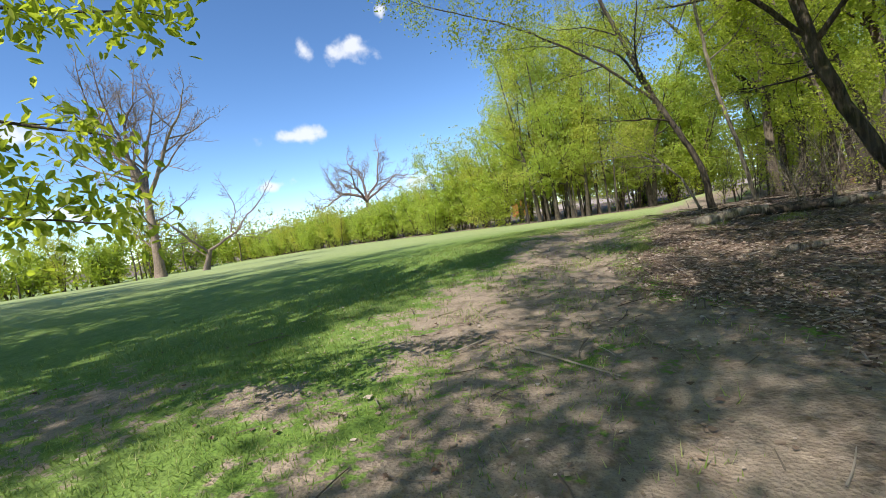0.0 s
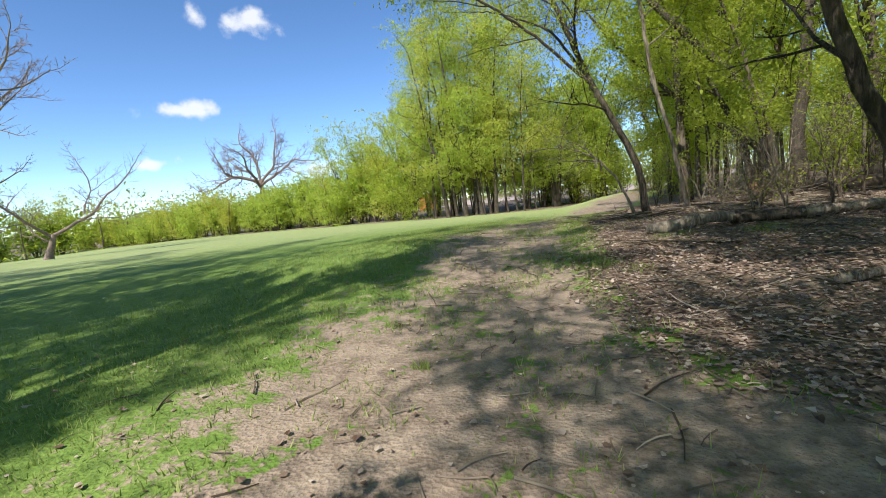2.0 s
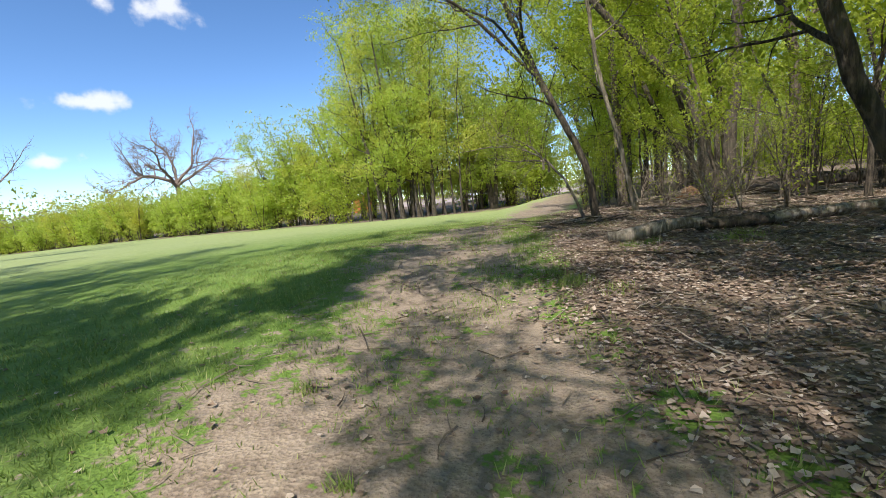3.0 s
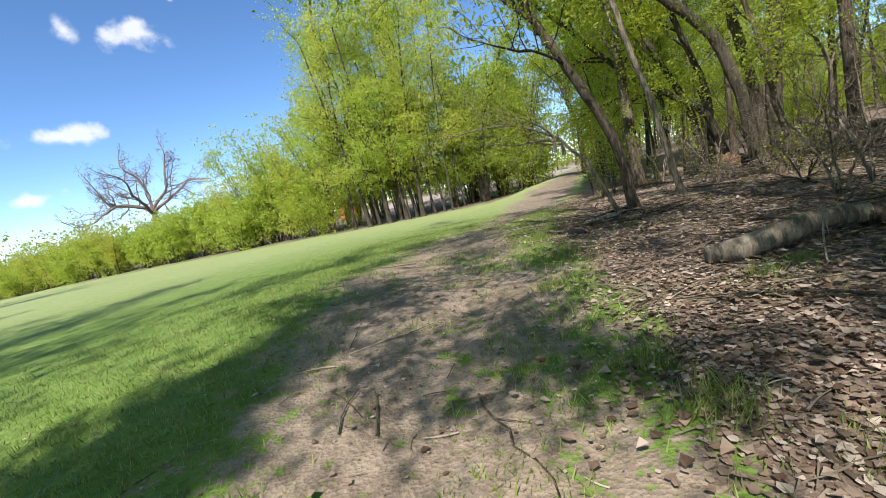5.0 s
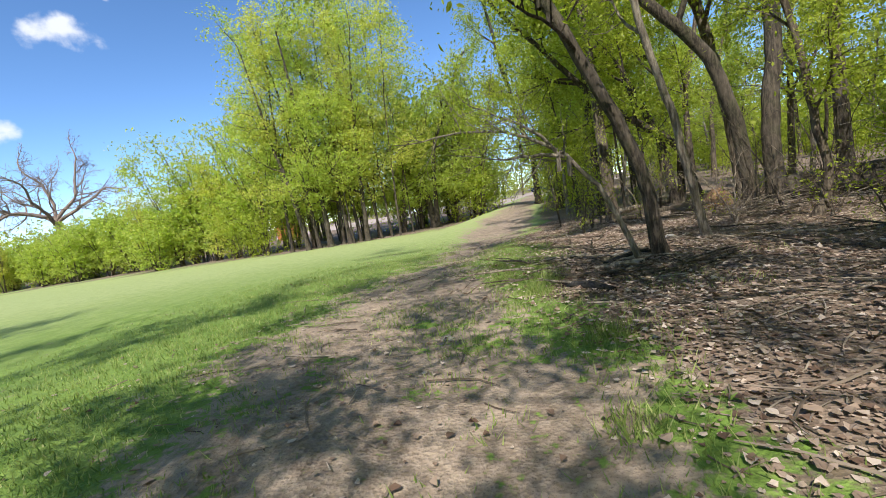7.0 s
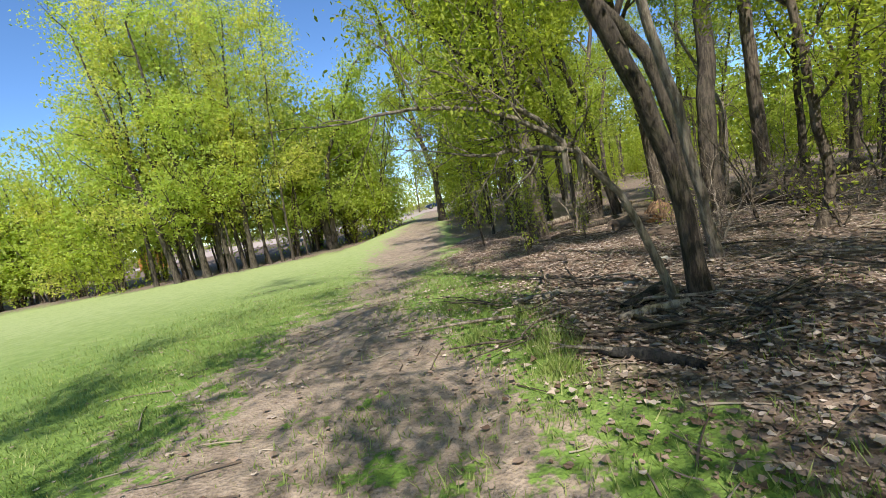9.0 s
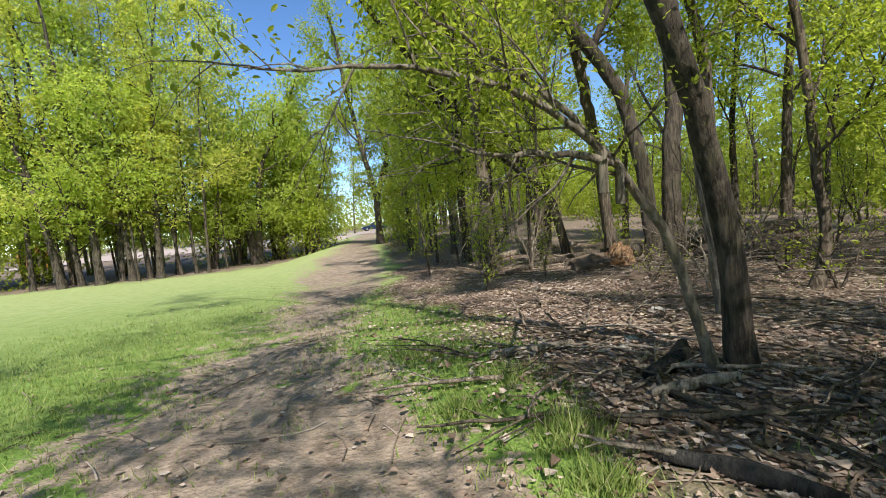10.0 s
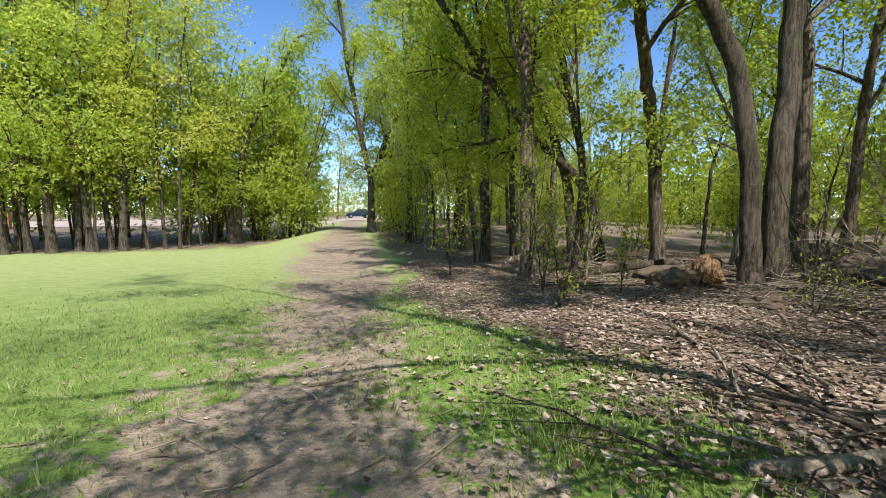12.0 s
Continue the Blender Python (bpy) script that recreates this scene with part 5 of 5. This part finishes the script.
def car(x, y, turn, paint, label, tall=1.0):
    root = tagged(new("car"), label, "car", "cars parked beyond the trees")
    root.matrix_world = Matrix.Translation((x, y, ground_z(x, y) + 0.06)) @ Matrix.Rotation(turn, 4, "Z")
    part("body", prism("body", [(-2.2, 0.3), (2.2, 0.3), (2.25, 0.62), (1.9, 0.82), (0.9, 0.95), (-1.6, 0.98), (-2.2, 0.9), (-2.28, 0.6)], 1.78, paint, 0.06, 0.07), None, root)
    cab = part("cabin", prism("cabin", [(1.0, 0.93), (0.25, 1.42 * tall), (-1.2, 1.45 * tall), (-1.9, 0.95)], 1.62, M_GLASS, 0.16, 0.05), None, root, "dark tinted windows")
    part("roof", prism("roof", [(0.25, 1.40 * tall), (0.2, 1.47 * tall), (-1.15, 1.50 * tall), (-1.25, 1.43 * tall)], 1.3, paint, 0.03, 0.02), None, cab)
    for wx in (-1.35, 1.38):
        for wy in (-0.82, 0.82):
            tyre = part("wheel", disc("wheel", 0.33, 0.22, M_TYRE, wx, wy, 0.33), None, root)
            part("rim", disc("rim", 0.2, 0.235, M_RIM, wx, wy, 0.33), None, tyre)
    for s in (-0.6, 0.6):
        part("headlight", prism("headlight", [(2.12, 0.6), (2.27, 0.6), (2.22, 0.72), (2.08, 0.72)], 0.34, M_LAMP, 0, 0.015), None, root).location.y = s
        part("tail_light", prism("tail_light", [(-2.28, 0.68), (-2.15, 0.68), (-2.15, 0.84), (-2.26, 0.84)], 0.3, M_RED, 0, 0.015), None, root).location.y = s
    return root


M_PAINT_BLUE = plain_material("dark_blue_paint", (0.02, 0.035, 0.07), 0.2, 0.3, 0.1, 2)
M_PAINT_WHITE = plain_material("white_paint", (0.72, 0.75, 0.8), 0.25, 0, 0.05, 2)
M_PAINT_SILVER = plain_material("silver_paint", (0.5, 0.55, 0.6), 0.25, 0.6, 0.05, 2)
car(15.0, 91.5, 3.1, M_PAINT_BLUE, "dark blue car parked on gravel at the path's end", 1.05)
car(-9.3, 93, 0.1, M_PAINT_WHITE, "white car parked on the gravel yard")
car(-1.0, 95, 0.3, M_PAINT_SILVER, "silver car parked behind roadside bushes")
car(3.2, 94, 0.2, M_PAINT_WHITE, "white car half hidden by roadside bushes")

# small wooden shed
M_SHED = plain_material("orange_brown_boards", (0.45, 0.17, 0.055), 0.8, 0, 0.3, 5)
M_SHED_ROOF = plain_material("dark_shingles", (0.10, 0.075, 0.065), 0.9, 0, 0.3, 12)
shed = tagged(new("shed"), "small orange-brown boarded shed behind the trees", "shed")
shed.matrix_world = Matrix.Translation((-27.3, 76.5, ground_z(-27.3, 76.5))) @ Matrix.Rotation(0.25, 4, "Z")
part("wall", prism("wall", [(-1.6, -0.1), (1.6, -0.1), (1.6, 2.0), (-1.6, 2.0)], 2.4, M_SHED, 0, 0.02), None, shed)
for s in (-1, 1):
    part("roof", prism("roof", [(s * 1.85, 1.95), (0.0, 2.95), (0.0, 3.05), (s * 1.9, 2.05)], 2.8, M_SHED_ROOF, 0, 0.015), None, shed)
part("gable", prism("gable", [(-1.6, 2.0), (1.6, 2.0), (0, 2.9)], 2.36, M_SHED, 0, 0.01), None, shed)
for k in range(11):
    b = part("board", prism("board", [(-1.5 + 0.3 * k - 0.13, 0.0), (-1.5 + 0.3 * k + 0.13, 0.0), (-1.5 + 0.3 * k + 0.13, 1.96), (-1.5 + 0.3 * k - 0.13, 1.96)], 0.03, M_SHED, 0, 0.006), None, shed)
    b.location.y = -1.215
part("door", prism("door", [(-0.4, 0.02), (0.4, 0.02), (0.4, 1.8), (-0.4, 1.8)], 0.05, M_SHED_ROOF, 0, 0.01), None, shed, "dark boarded door").location.y = -1.25
